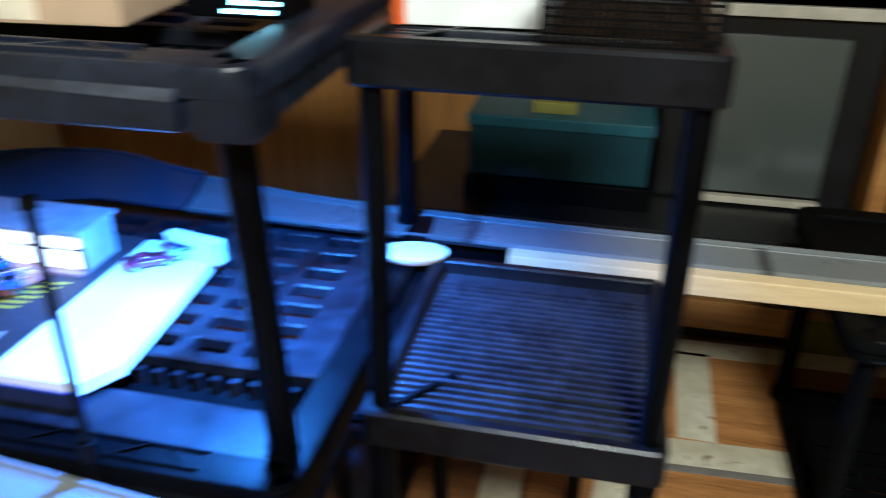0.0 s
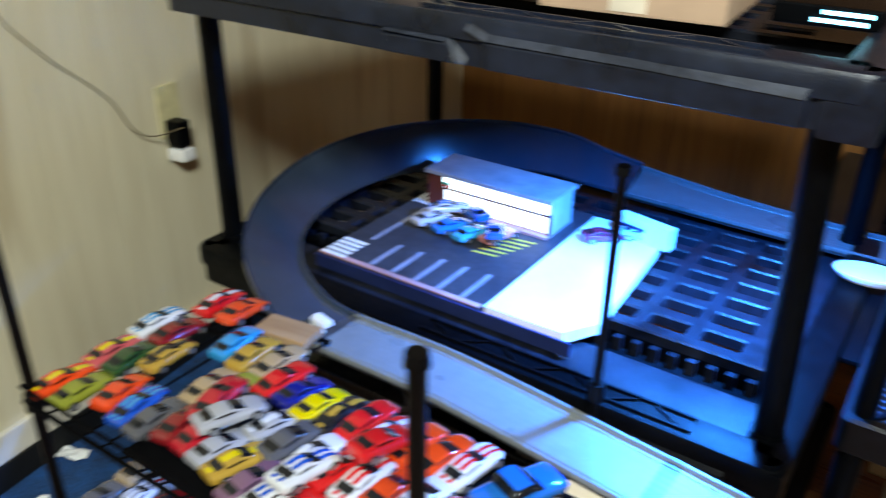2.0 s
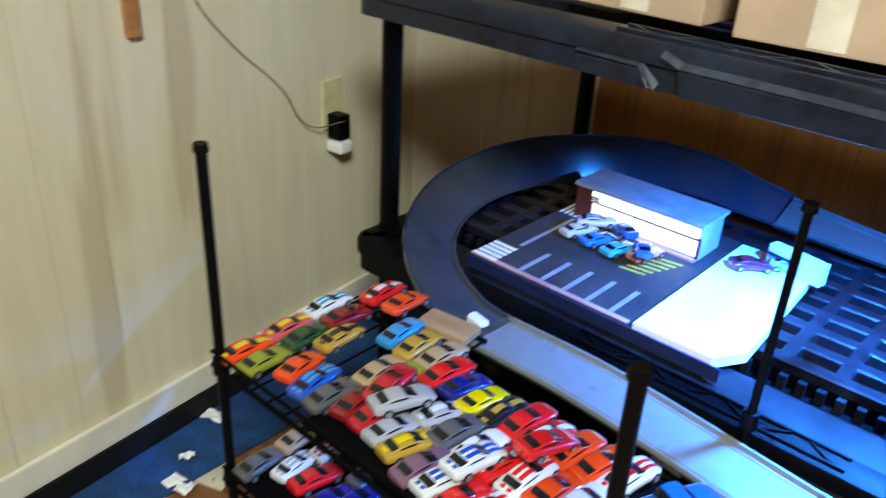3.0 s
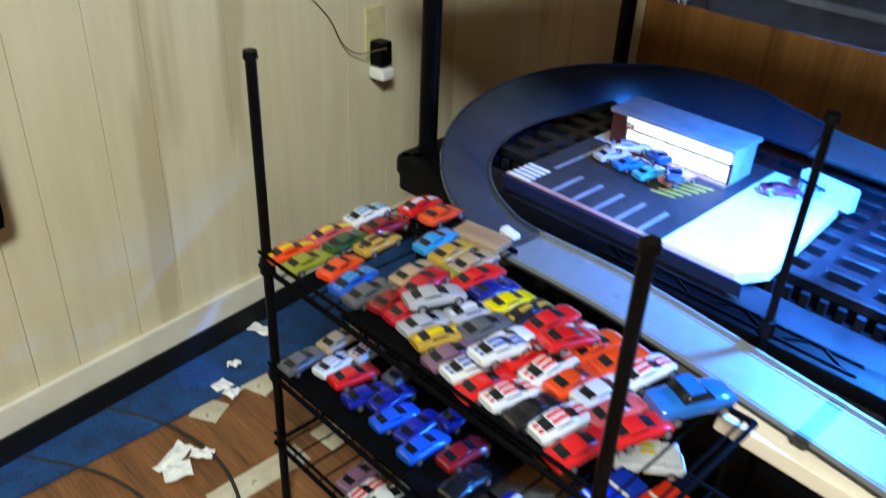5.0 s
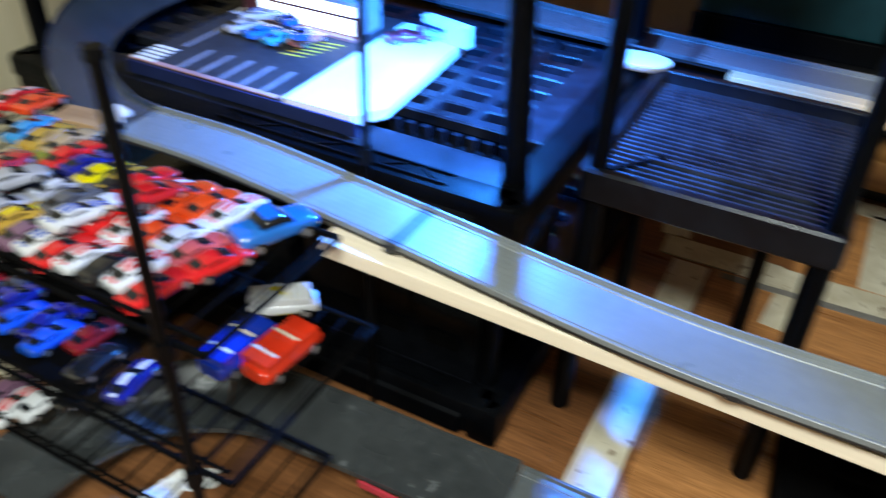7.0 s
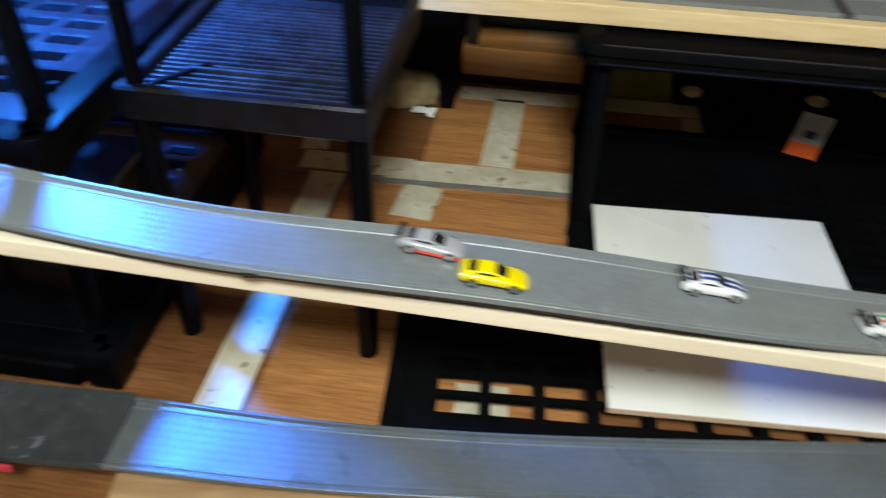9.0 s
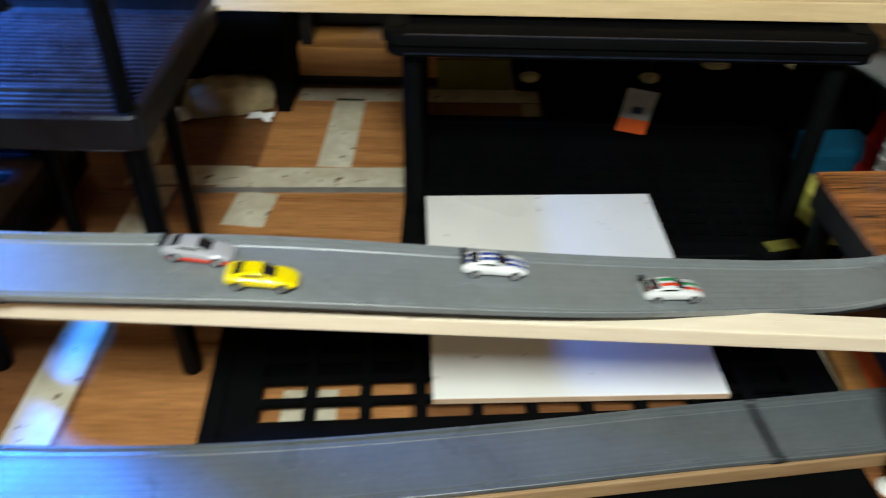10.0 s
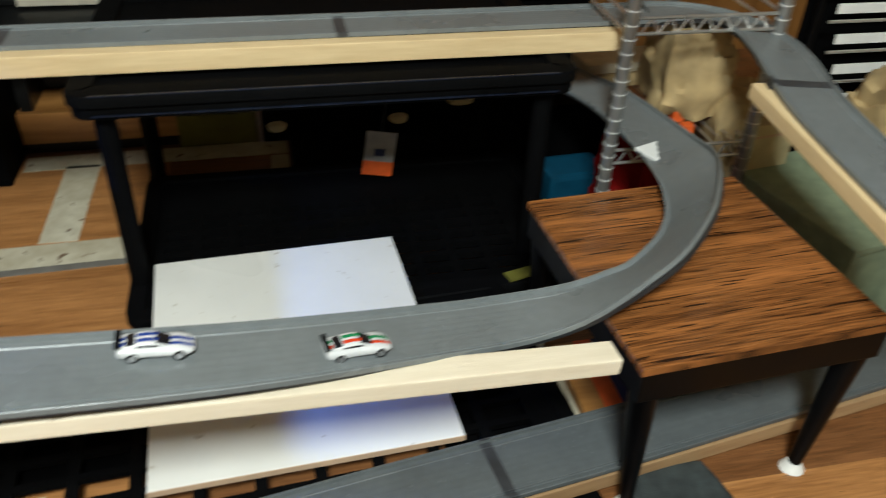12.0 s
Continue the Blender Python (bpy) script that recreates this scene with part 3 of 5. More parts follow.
for k in range(13):
    deg = 86 + 176 * k / 12
    bank = float(np.interp(deg, BANK_AT, BANK))
    a, tilt = radians(deg), radians(bank)
    rad = CR - TW + TW * math.cos(tilt) + 0.010 * math.sin(tilt)
    upper.append((CX + rad * math.cos(a), CY + rad * math.sin(a), 0.483 + 0.0005 * k + (TW - 0.006) * math.sin(tilt) + 0.012 * max(0.0, math.sin(radians((deg - 80) * 1.5))), bank))
upper += [(-0.2, 1.190, 0.490, 0), (0.1, 1.182, 0.468, 0), (0.45, 1.172, 0.440, 0, 1.05), (0.8, 1.198, 0.416, 0, 1.14), (1.15, 1.234, 0.372, 0, 1.08), (1.4, 1.288, 0.328, 1)]
upper += [(1.468, 1.303, 0.317, 2), (1.521, 1.310, 0.315, 5), (1.571, 1.312, 0.320, 11), (1.628, 1.319, 0.330, 23), (1.705, 1.347, 0.341, 37), (1.781, 1.411, 0.347, 46), (1.814, 1.452, 0.348, 49), (1.837, 1.488, 0.348, 50), (1.856, 1.528, 0.346, 46)]
upper += [(1.873, 1.575, 0.341, 38), (1.882, 1.630, 0.333, 27), (1.887, 1.690, 0.326, 18), (1.886, 1.80, 0.319, 9), (1.862, 1.95, 0.316, 3), (1.785, 2.12, 0.314, 0)]
upper = [p if len(p) > 4 else (*p, 1.0) for p in upper]
# The section before the curve takes the shaded grey as a step between
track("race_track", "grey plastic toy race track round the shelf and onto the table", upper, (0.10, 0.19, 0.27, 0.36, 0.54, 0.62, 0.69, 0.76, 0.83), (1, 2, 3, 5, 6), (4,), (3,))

lower = [(0.29, 1.138, 0.080, 0, 1.25), (0.55, 1.150, 0.072, 0, 1.18), (0.8, 1.178, 0.063, 0, 1.13), (1.08, 1.218, 0.058, 0, 1.11), (1.36, 1.262, 0.056, 0, 1.10), (1.66, 1.306, 0.053, 0, 1.11), (2.2, 1.392, 0.05, 0, 1.06), (2.9, 1.51, 0.05, 0, 1.0)]
# Lower run uses the shaded copy of the track grey
floor_run = track("race_track", "lower grey plastic toy race track close above the floor", lower, (0.20, 0.467, 0.75), (2,), base=TRACK_SHADED)


def banked_curve(path, lane, wall):
    # path: x, y, z of the inner edge and the slope of the outer wall in degrees; the wall rises to the left of the way
    bm = bmesh.new()
    rings = []
    for i, p in enumerate(path):
        a, b = path[max(0, i - 1)], path[min(len(path) - 1, i + 1)]
        d = Vector((b - a)[:3]).normalized()
        out = Vector((0, 0, 1)).cross(d).normalized()
        sec = [(-0.003, -0.004), (-0.003, 0.006), (0.0, 0.006), (0.002, 0.001), (0.008, 0.0), (lane * 0.5, 0.0002), (lane, 0.0)]
        u, v, steps = lane, 0.0, 10
        for k in range(steps):
            slope = radians(p[3]) * min(1.0, (k + 1) / 4)
            u, v = u + wall / steps * math.cos(slope), v + wall / steps * math.sin(slope)
            sec.append((u, v))
        sec += [(u + 0.001, v + 0.005), (u + 0.004, v + 0.005), (u + 0.005, v - 0.004), (lane + 0.004, -0.004)]
        rings.append([bm.verts.new(Vector(p[:3]) + out * q + Vector((0, 0, w))) for q, w in sec])
    n = len(rings[0])
    for r0, r1 in zip(rings, rings[1:]):
        for k in range(n):
            bm.faces.new((r0[k], r0[(k + 1) % n], r1[(k + 1) % n], r1[k]))
    bm.faces.new(rings[0])
    bm.faces.new(rings[-1][::-1])
    return bm


bend = []
for k in range(19):
    deg = 250 - 160 * k / 18
    a = radians(deg)
    bend.append((-0.05 + 0.234 * math.cos(a), 0.822 + 0.234 * math.sin(a), 0.084, float(np.interp(deg, (90, 112, 140, 250), (6, 26, 62, 66)))))
bend += [(0.06, 1.062, 0.084, 3), (0.17, 1.067, 0.083, 1), (0.294, 1.077, 0.0805, 0)]
bend = smooth_path(bend)
for a, b in ((0, 14), (14, 30), (30, len(bend) - 1)):
    part("curve_section", banked_curve(bend[a:b + 1], 0.064, 0.062), TRACK_WORN, floor_run, "dark glossy banked curve piece" if b < 40 else "", smooth=True)
part("red_edge", B(0.085, 0.170, 1.0535, 1.0585, 0.070, 0.082, bevel=0.001), mat("red_plastic", (0.50, 0.04, 0.06), 0.35), floor_run, "red plastic edge clip")

side = [(1.93, 1.945, 0.486, 0), (2.00, 1.93, 0.488, 3), (2.05, 1.88, 0.492, 8), (2.068, 1.80, 0.494, 8), (2.06, 1.70, 0.494, 3), (2.02, 1.50, 0.48, 0), (2.0, 1.15, 0.46, 0)]
track("race_track", "grey plastic toy track on a pine board by the rack", side, (0.5,), (1,))


def lumber(p, q, w, h, label, name="pine_board", wood=None):
    p, q = Vector(p), Vector(q)
    ob = part(name, B(0, (q - p).length, -w / 2, w / 2, -h / 2, h / 2, bevel=0.0025), wood or PINE)
    ob.matrix_basis = Matrix.Translation(p) @ (q - p).to_track_quat("X", "Z").to_matrix().to_4x4()
    return tagged(ob, label, "wooden board", "pine track boards")


lumber((0.006, 1.123, 0.450), (1.605, 1.232, 0.301), 0.038, 0.024, "long pale pine strip under the front track", wood=PINE_PALE)
lumber((0.36, 1.94, 0.4605), (1.842, 1.94, 0.4605), 0.14, 0.036, "long pale pine board under the back track")
lumber((2.025, 1.62, 0.468), (2.0, 1.15, 0.442), 0.12, 0.026, "short pine board under the side track")
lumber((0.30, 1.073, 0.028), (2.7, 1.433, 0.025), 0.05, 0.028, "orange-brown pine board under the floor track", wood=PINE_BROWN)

# ---- side table ----
table = thing("side_table", "small dark wood-grain side table with black tapered legs", "table", at=(1.81, 1.42, 0), turn=4.0)
part("tabletop", B(-0.192, 0.192, -0.203, 0.203, 0.287, 0.300, bevel=0.003), TABLE_WOOD, table)
part("apron", B(-0.188, 0.188, -0.199, 0.199, 0.236, 0.2865, bevel=0.002), BLACK_METAL, table)
for sx in (-1, 1):
    for sy in (-1, 1):
        fx = sx * (0.155 if sx < 0 else 0.135)
        leg = part("leg", tube(bmesh.new(), (fx, sy * 0.186, 0.012), (sx * 0.166, sy * 0.178, 0.2355), 0.010, 0.021, 12), BLACK_METAL, table, smooth=True)
        part("foot", tube(bmesh.new(), (fx, sy * 0.186, 0.0), (fx, sy * 0.186, 0.016), 0.020, 0.011, 16), WHITE_PLASTIC, leg, "white plastic foot")


# ---- toy cars ----
def car_shell(stations, n=8):
    # stations: x, half width, z low, z high; rounded sections lofted along x
    bm = bmesh.new()
    rings = []
    for x, w, z0, z1 in stations:
        zm, h = (z0 + z1) / 2, (z1 - z0) / 2
        ring_ = []
        for k in range(n * 2):
            a = math.pi * (k + 0.5) / n
            c, s_ = math.cos(a), math.sin(a)
            e = 0.45
            ring_.append(bm.verts.new((x, w * math.copysign(abs(c) ** e, c), zm + h * math.copysign(abs(s_) ** e, s_))))
        rings.append(ring_)
    m = n * 2
    for r0, r1 in zip(rings, rings[1:]):
        for k in range(m):
            bm.faces.new((r0[k], r0[(k + 1) % m], r1[(k + 1) % m], r1[k]))
    bm.faces.new(rings[0])
    bm.faces.new(rings[-1][::-1])
    return bm


# length 0.074 m: nose at +x
COUPE = [(-0.037, 0.012, 0.006, 0.0135), (-0.0345, 0.0145, 0.004, 0.0158), (-0.022, 0.0158, 0.0032, 0.0160), (-0.008, 0.0146, 0.0032, 0.0146), (0.008, 0.0146, 0.0032, 0.0142), (0.022, 0.0156, 0.0032, 0.0136), (0.031, 0.0142, 0.0034, 0.0108), (0.0358, 0.0110, 0.0045, 0.0082), (0.037, 0.0085, 0.0055, 0.0072)]
COUPE_CABIN = [(-0.030, 0.0100, 0.0142, 0.0160), (-0.018, 0.0113, 0.0140, 0.0196), (-0.006, 0.0113, 0.0135, 0.0208), (0.002, 0.0107, 0.0130, 0.0196), (0.015, 0.0092, 0.0122, 0.0138)]
COUPE_SCREEN = [(0.0005, 0.0096, 0.0170, 0.0203), (0.0075, 0.0091, 0.0145, 0.0175), (0.0140, 0.0084, 0.0125, 0.0146)]
COUPE_REAR_SCREEN = [(-0.0285, 0.0086, 0.0150, 0.0168), (-0.0240, 0.0093, 0.0160, 0.0181), (-0.0195, 0.0097, 0.0175, 0.0195)]
COUPE_SIDES = [(-0.0185, 0.01165, 0.0154, 0.0182), (-0.006, 0.01170, 0.0150, 0.0190), (0.0030, 0.01090, 0.0146, 0.0176)]
TRUCK = [(-0.037, 0.0135, 0.006, 0.019), (-0.034, 0.0155, 0.005, 0.0205), (-0.010, 0.0158, 0.005, 0.0205), (0.006, 0.0158, 0.005, 0.0195), (0.020, 0.0155, 0.005, 0.0185), (0.033, 0.0150, 0.005, 0.0175), (0.037, 0.013, 0.006, 0.0145)]
TRUCK_CABIN = [(-0.016, 0.0130, 0.0185, 0.0230), (-0.011, 0.0138, 0.0185, 0.0285), (0.004, 0.0136, 0.0185, 0.0285), (0.014, 0.0125, 0.0175, 0.0200)]
TRUCK_ROOF = [(-0.0115, 0.0120, 0.0275, 0.0292), (-0.004, 0.0124, 0.0278, 0.0300), (0.003, 0.0118, 0.0275, 0.0292)]


@functools.lru_cache(maxsize=None)
def paint(colour):
    colour = tuple(c * 0.85 for c in colour)
    return mat("car_paint", colour, 0.20, vary=0.06, scale=40, coat=1.0)


def toy_car(label, colour, stripe=None, truck=False, wing=False, skirt=None, group="toy cars", stripe2=None, boxy=False):
    car = thing("toy_car", label, "toy car", group)
    shell, cabin = (TRUCK, TRUCK_CABIN) if truck else (COUPE, COUPE_CABIN)
    body = part("body", car_shell(shell), paint(colour), car, smooth=True)
    if boxy:
        part("load_box", B(-0.034, 0.012, -0.0152, 0.0152, 0.0190, 0.0275, bevel=0.0012), paint(colour), car)
        part("cab", B(0.0125, 0.031, -0.0148, 0.0148, 0.0172, 0.0262, bevel=0.0022), paint(colour), car)
        part("windshield", B(0.0300, 0.0316, -0.0125, 0.0125, 0.0195, 0.0245, bevel=0.0005), CAR_GLASS, car)
        for x in (-0.022, 0.004):
            part("light_bar", B(x, x + 0.003, -0.0135, 0.0135, 0.0276, 0.0284), paint((0.8, 0.75, 0.6)), car)
    elif truck:
        part("window", car_shell(cabin), CAR_GLASS, car, smooth=True)
        part("roof", car_shell(TRUCK_ROOF), paint(colour), car, smooth=True)
    else:
        part("cabin", car_shell(cabin), paint(colour), car, smooth=True)
        for name, rows in (("windshield", COUPE_SCREEN), ("rear_window", COUPE_REAR_SCREEN), ("side_window", COUPE_SIDES)):
            part(name, car_shell(rows, 5), CAR_GLASS, car, smooth=True)
    roof = TRUCK_ROOF if truck else [(x, w, z0, z1) for x, w, z0, z1 in COUPE_CABIN[1:4]]
    if stripe:
        twin = (-0.0042, 0.0042) if wing or colour[2] > 0.5 else (0.0,)
        for off in twin:
            hood = car_shell([(x, 0.0026 if off else 0.0045, z1 - 0.002, z1 + 0.0004) for x, w, z0, z1 in shell[1:-1]], 4)
            top = car_shell([(x, 0.0026 if off else 0.0045, z1 - 0.001, z1 + 0.0004) for x, w, z0, z1 in roof], 4)
            for bm in (hood, top):
                bmesh.ops.translate(bm, vec=(0, off, 0), verts=bm.verts)
                part("stripe", bm, paint(stripe if off <= 0 or not stripe2 else stripe2), body, smooth=True)
        part("side_flash", car_shell([(x, w + 0.0003, 0.0078, 0.0098) for x, w, z0, z1 in shell[2:5]], 4), paint(stripe), body)
    if skirt:
        part("skirt", B(-0.030, 0.034, -0.0153, 0.0153, 0.0032, 0.0068, bevel=0.001), paint(skirt), body)
    if wing:
        w = part("rear_wing", B(-0.039, -0.033, -0.0140, 0.0140, 0.0188, 0.0198, bevel=0.0004), BLACK_PLASTIC, car)
        for sy in (-0.009, 0.009):
            part("strut", B(-0.037, -0.0355, sy - 0.0008, sy + 0.0008, 0.015, 0.0189), BLACK_PLASTIC, w)
    for x in (-0.0225, 0.0225):
        for sy in (-1, 1):
            wheel = part("wheel", tube(bmesh.new(), (x, sy * 0.0115, 0.0058), (x, sy * 0.0162, 0.0058), 0.0058, n=14), TYRE, car, smooth=True)
            part("rim", tube(bmesh.new(), (x, sy * 0.0160, 0.0058), (x, sy * 0.0166, 0.0058), 0.0036, n=10), RIM, wheel)
    return car


CAR_SCALE = 1.06


def put_car(car, x, y, z, turn, tilt=0.0):
    car.matrix_basis = pose(x, y, z, 0, tilt, turn) @ Matrix.Scale(CAR_SCALE, 4)
    return car


# cars on the front track
def on_front_track(car, x, off, turn):
    xs = [0.1, 0.45, 0.8, 1.15, 1.4]
    y = float(np.interp(x, xs, [1.182, 1.172, 1.198, 1.234, 1.288])) + off
    z = float(np.interp(x, xs, [0.468, 0.440, 0.418, 0.372, 0.328])) + 0.0015
    return put_car(car, x, y, z, turn, 5.5)


on_front_track(toy_car("silver toy coupe with black windows and red skirts", (0.40, 0.40, 0.43), wing=True, skirt=(0.75, 0.05, 0.02)), 0.728, 0.020, -2)
on_front_track(toy_car("bright yellow toy coupe with black rear window", (0.95, 0.74, 0.0)), 0.806, -0.024, 2)
on_front_track(toy_car("white toy race car with dark blue stripes", (0.82, 0.82, 0.82), stripe=(0.02, 0.06, 0.30), wing=True), 1.065, 0.018, 3)
on_front_track(toy_car("white toy rally coupe with green and red stripes", (0.78, 0.78, 0.78), stripe=(0.75, 0.06, 0.02), wing=True, stripe2=(0.01, 0.25, 0.09)), 1.282, -0.018, 10)

# ---- wire rack full of parked toy cars ----
rack = thing("wire_rack", "black three-tier wire rack crowded with toy cars", "rack")
RX0, RX1, RY0, RY1 = -0.575, 0.062, 0.838, 1.10
for x, y, top in ((-0.567, 0.845, 0.81), (0.02, 0.826, 0.815), (-0.017, 1.258, 0.80)):
    p = part("post", tube(bmesh.new(), (x, y, 0.0), (x, y, top), 0.0072 if y < 1 else 0.0058, n=12), BLACK_METAL, rack, smooth=True)
    part("cap", tube(bmesh.new(), (x, y, top - 0.004), (x, y, top + 0.006), 0.0098, 0.0086, 12), BLACK_METAL, p, smooth=True)
    for z in (0.505, 0.31):
        part("clamp", tube(bmesh.new(), (x, y, z - 0.012), (x, y, z + 0.012), 0.0115, 0.0105, 12), BLACK_METAL, p, smooth=True)
for z, ya, yb in ((0.505, 0.838, 1.072), (0.305, 0.838, 1.145), (0.160, 0.838, 1.02)):
    tier = part("tier", tube(bmesh.new(), (RX0, ya, z), (RX1, ya, z), 0.004, n=8), RACK_WIRE, rack)
    part("rail", tube(bmesh.new(), (RX0, yb, z), (RX1, yb, z), 0.004, n=8), RACK_WIRE, tier)
    part("rail", tube(bmesh.new(), (RX0, ya, z), (RX0, yb, z), 0.004, n=8), RACK_WIRE, tier)
    part("rail", tube(bmesh.new(), (RX1, ya, z), (RX1, yb, z), 0.004, n=8), RACK_WIRE, tier)
    part("rail", tube(bmesh.new(), (RX0, ya, z + 0.022), (RX1, ya, z + 0.022), 0.0028, n=8), RACK_WIRE, tier)
    # Added sheets: dark gaps between the cars and shadow beneath the tiers
    if z > 0.2:
        part("shade_sheet", B(-0.40 if z > 0.4 else RX0 + 0.006, -0.035 if z > 0.4 else -0.19, ya + 0.006, yb - 0.006, z + 0.0020, z + 0.0036), RACK_WIRE, tier, "added black sheet that darkens the wire tier")
    if z > 0.4:
        part("rail", tube(bmesh.new(), (RX0, 1.145, z), (-0.36, 1.145, z), 0.004, n=8), RACK_WIRE, tier)
        for i in range(9):
            part("wire", tube(bmesh.new(), (RX0 + i * 0.0265, yb, z), (RX0 + i * 0.0265, 1.145, z), 0.0018, n=6), RACK_WIRE, tier)
    for i in range(19):
        x = RX0 + 0.012 + i * (RX1 - RX0 - 0.024) / 18
        part("wire", tube(bmesh.new(), (x, ya, z), (x, yb, z), 0.0018, n=6), RACK_WIRE, tier)

COLOURS = {
    "red": (0.70, 0.014, 0.016), "crimson": (0.48, 0.012, 0.025), "dark red": (0.24, 0.010, 0.014), "orange-red": (0.85, 0.07, 0.01),
    "yellow": (0.80, 0.62, 0.0), "gold": (0.50, 0.30, 0.04), "white": (0.76, 0.77, 0.79), "silver": (0.42, 0.42, 0.45), "grey": (0.10, 0.10, 0.11),
    "blue": (0.01, 0.09, 0.55), "light blue": (0.03, 0.30, 0.65), "navy": (0.01, 0.015, 0.20), "green": (0.02, 0.07, 0.02), "olive": (0.28, 0.30, 0.03),
    "pink": (0.60, 0.10, 0.11), "purple": (0.20, 0.10, 0.16), "tan": (0.45, 0.32, 0.18), "black": (0.012, 0.012, 0.014),
}
MASTERS = {}


def rack_car(kind, x, y, z, turn, tilt=0.0):
    name, _, stripe = kind.partition("/")
    truck = name.startswith("truck ")
    name = name.replace("truck ", "")
    key = (name, stripe, truck)
    if key not in MASTERS:
        what = "pickup truck" if truck else "coupe"
        label = "%s toy %s parked on the wire rack" % (name, what) if not stripe else "%s toy %s with %s stripes on the rack" % (name, what, stripe)
        MASTERS[key] = toy_car(label, COLOURS[name], COLOURS[stripe] if stripe else None, truck, group="cars on the rack")
        return put_car(MASTERS[key], x, y, z, turn, tilt)
    return copy_thing(MASTERS[key], pose(x, y, z, 0, tilt, turn) @ Matrix.Scale(CAR_SCALE, 4))


rng = random.Random(4)


def parked(kind, x, y, z, spread=9):
    return rack_car(kind, x + rng.uniform(-0.002, 0.002), y + rng.uniform(-0.004, 0.004), z + rng.uniform(0, 0.004), 90 + rng.uniform(-spread, spread), rng.uniform(-4, 4))


# upper tier: crowded rows from front to back, with a gap towards the wall
FRONT = (("orange-red/yellow", -0.556, 0.880, 92), ("olive", -0.520, 0.882, 95), ("orange-red", -0.474, 0.905, 100), ("blue/light blue", -0.440, 0.902, 97), ("grey", -0.405, 0.900, 93), ("dark red", -0.368, 0.908, 96), ("crimson", -0.336, 0.912, 88), ("silver", -0.303, 0.906, 82), ("gold/yellow", -0.270, 0.900, 80), ("purple", -0.236, 0.888, 80), ("white/blue", -0.206, 0.888, 84), ("red", -0.172, 0.878, 80), ("white/red", -0.141, 0.886, 80), ("black", -0.108, 0.886, 82), ("white/red", -0.076, 0.898, 80), ("red", -0.040, 0.882, 76))
SECOND = (("pink/yellow", -0.562, 0.956, 90), ("green", -0.526, 0.958, 94), ("gold/black", -0.490, 0.986, 96), ("tan", -0.400, 0.976, 92), ("olive", -0.368, 0.984, 86), ("black", -0.330, 0.958, 84), ("silver/white", -0.284, 0.972, 78), ("grey", -0.248, 0.958, 84), ("white", -0.212, 0.958, 82), ("red/white", -0.177, 0.952, 80), ("white/red", -0.143, 0.958, 81), ("orange-red", -0.110, 0.962, 80), ("white", -0.077, 0.970, 78), ("pink", -0.046, 0.954, 77), ("red", -0.014, 0.950, 74))
THIRD = (("white/light blue", -0.566, 1.030, 91), ("dark red", -0.528, 1.032, 92), ("light blue", -0.444, 1.060, 95), ("gold", -0.403, 1.052, 93), ("tan", -0.366, 1.060, 90), ("red", -0.333, 1.034, 85), ("navy", -0.299, 1.030, 84), ("yellow", -0.266, 1.026, 83), ("black/gold", -0.233, 1.024, 83), ("red", -0.202, 1.034, 82), ("red/white", -0.168, 1.028, 80), ("orange-red", -0.130, 1.030, 79), ("orange-red", -0.096, 1.036, 78), ("white/red", -0.064, 1.040, 76))
REAR = (("red/white", -0.541, 1.118, 92), ("orange-red", -0.492, 1.116, 96))
for row in (FRONT, SECOND, THIRD, REAR):
    for kind, x, y, turn in row:
        rack_car(kind, x, y, 0.509 + rng.uniform(0, 0.005), turn + rng.uniform(-4, 4), rng.uniform(-5, 5))
for kind, x, y, turn in (("white/blue", -0.190, 0.918, 84), ("silver", -0.318, 0.935, 70), ("crimson", -0.352, 0.950, 100), ("red", -0.148, 0.995, 76)):
    rack_car(kind, x, y, 0.529 + rng.uniform(0, 0.004), turn, rng.uniform(-10, 10))
big = toy_car("bright blue toy pickup truck on the wire rack", (0.015, 0.16, 0.62), None, True, group="cars on the rack")
big.matrix_basis = pose(0.000, 1.030, 0.509, 0, 0, 66) @ Matrix.Scale(1.38, 4)
# middle tier
MIDDLE = (("grey", -0.552, 0.885), ("tan", -0.556, 0.962), ("white/silver", -0.515, 0.915), ("red", -0.470, 0.924), ("white/red", -0.505, 0.990), ("navy", -0.425, 0.908), ("grey", -0.425, 0.985), ("blue", -0.362, 0.908), ("navy", -0.394, 0.930), ("blue", -0.290, 0.905), ("navy", -0.325, 0.925), ("navy", -0.296, 0.982), ("dark red", -0.246, 0.932), ("black", -0.210, 0.900), ("navy/white", -0.140, 0.895))
for kind, x, y in MIDDLE:
    parked(kind, x, y, 0.309)
truck = toy_car("orange-red toy truck beside a blue one", (0.80, 0.04, 0.012), None, True, group="cars on the rack", boxy=True)
truck.matrix_basis = pose(-0.004, 1.026, 0.309, 0, 0, 84) @ Matrix.Scale(1.5, 4)
truck = toy_car("dark blue toy truck parked beside the orange truck", (0.008, 0.035, 0.40), None, True, group="cars on the rack", boxy=True)
truck.matrix_basis = pose(-0.057, 1.004, 0.309, 0, 0, 84) @ Matrix.Scale(1.5, 4)
pale = toy_car("white toy truck with yellow stripes on the rack", (0.76, 0.77, 0.79), (0.80, 0.62, 0.0), True, group="cars on the rack", boxy=True)
pale.matrix_basis = pose(-0.066, 1.108, 0.309, 0, 0, 40) @ Matrix.Scale(1.3, 4)
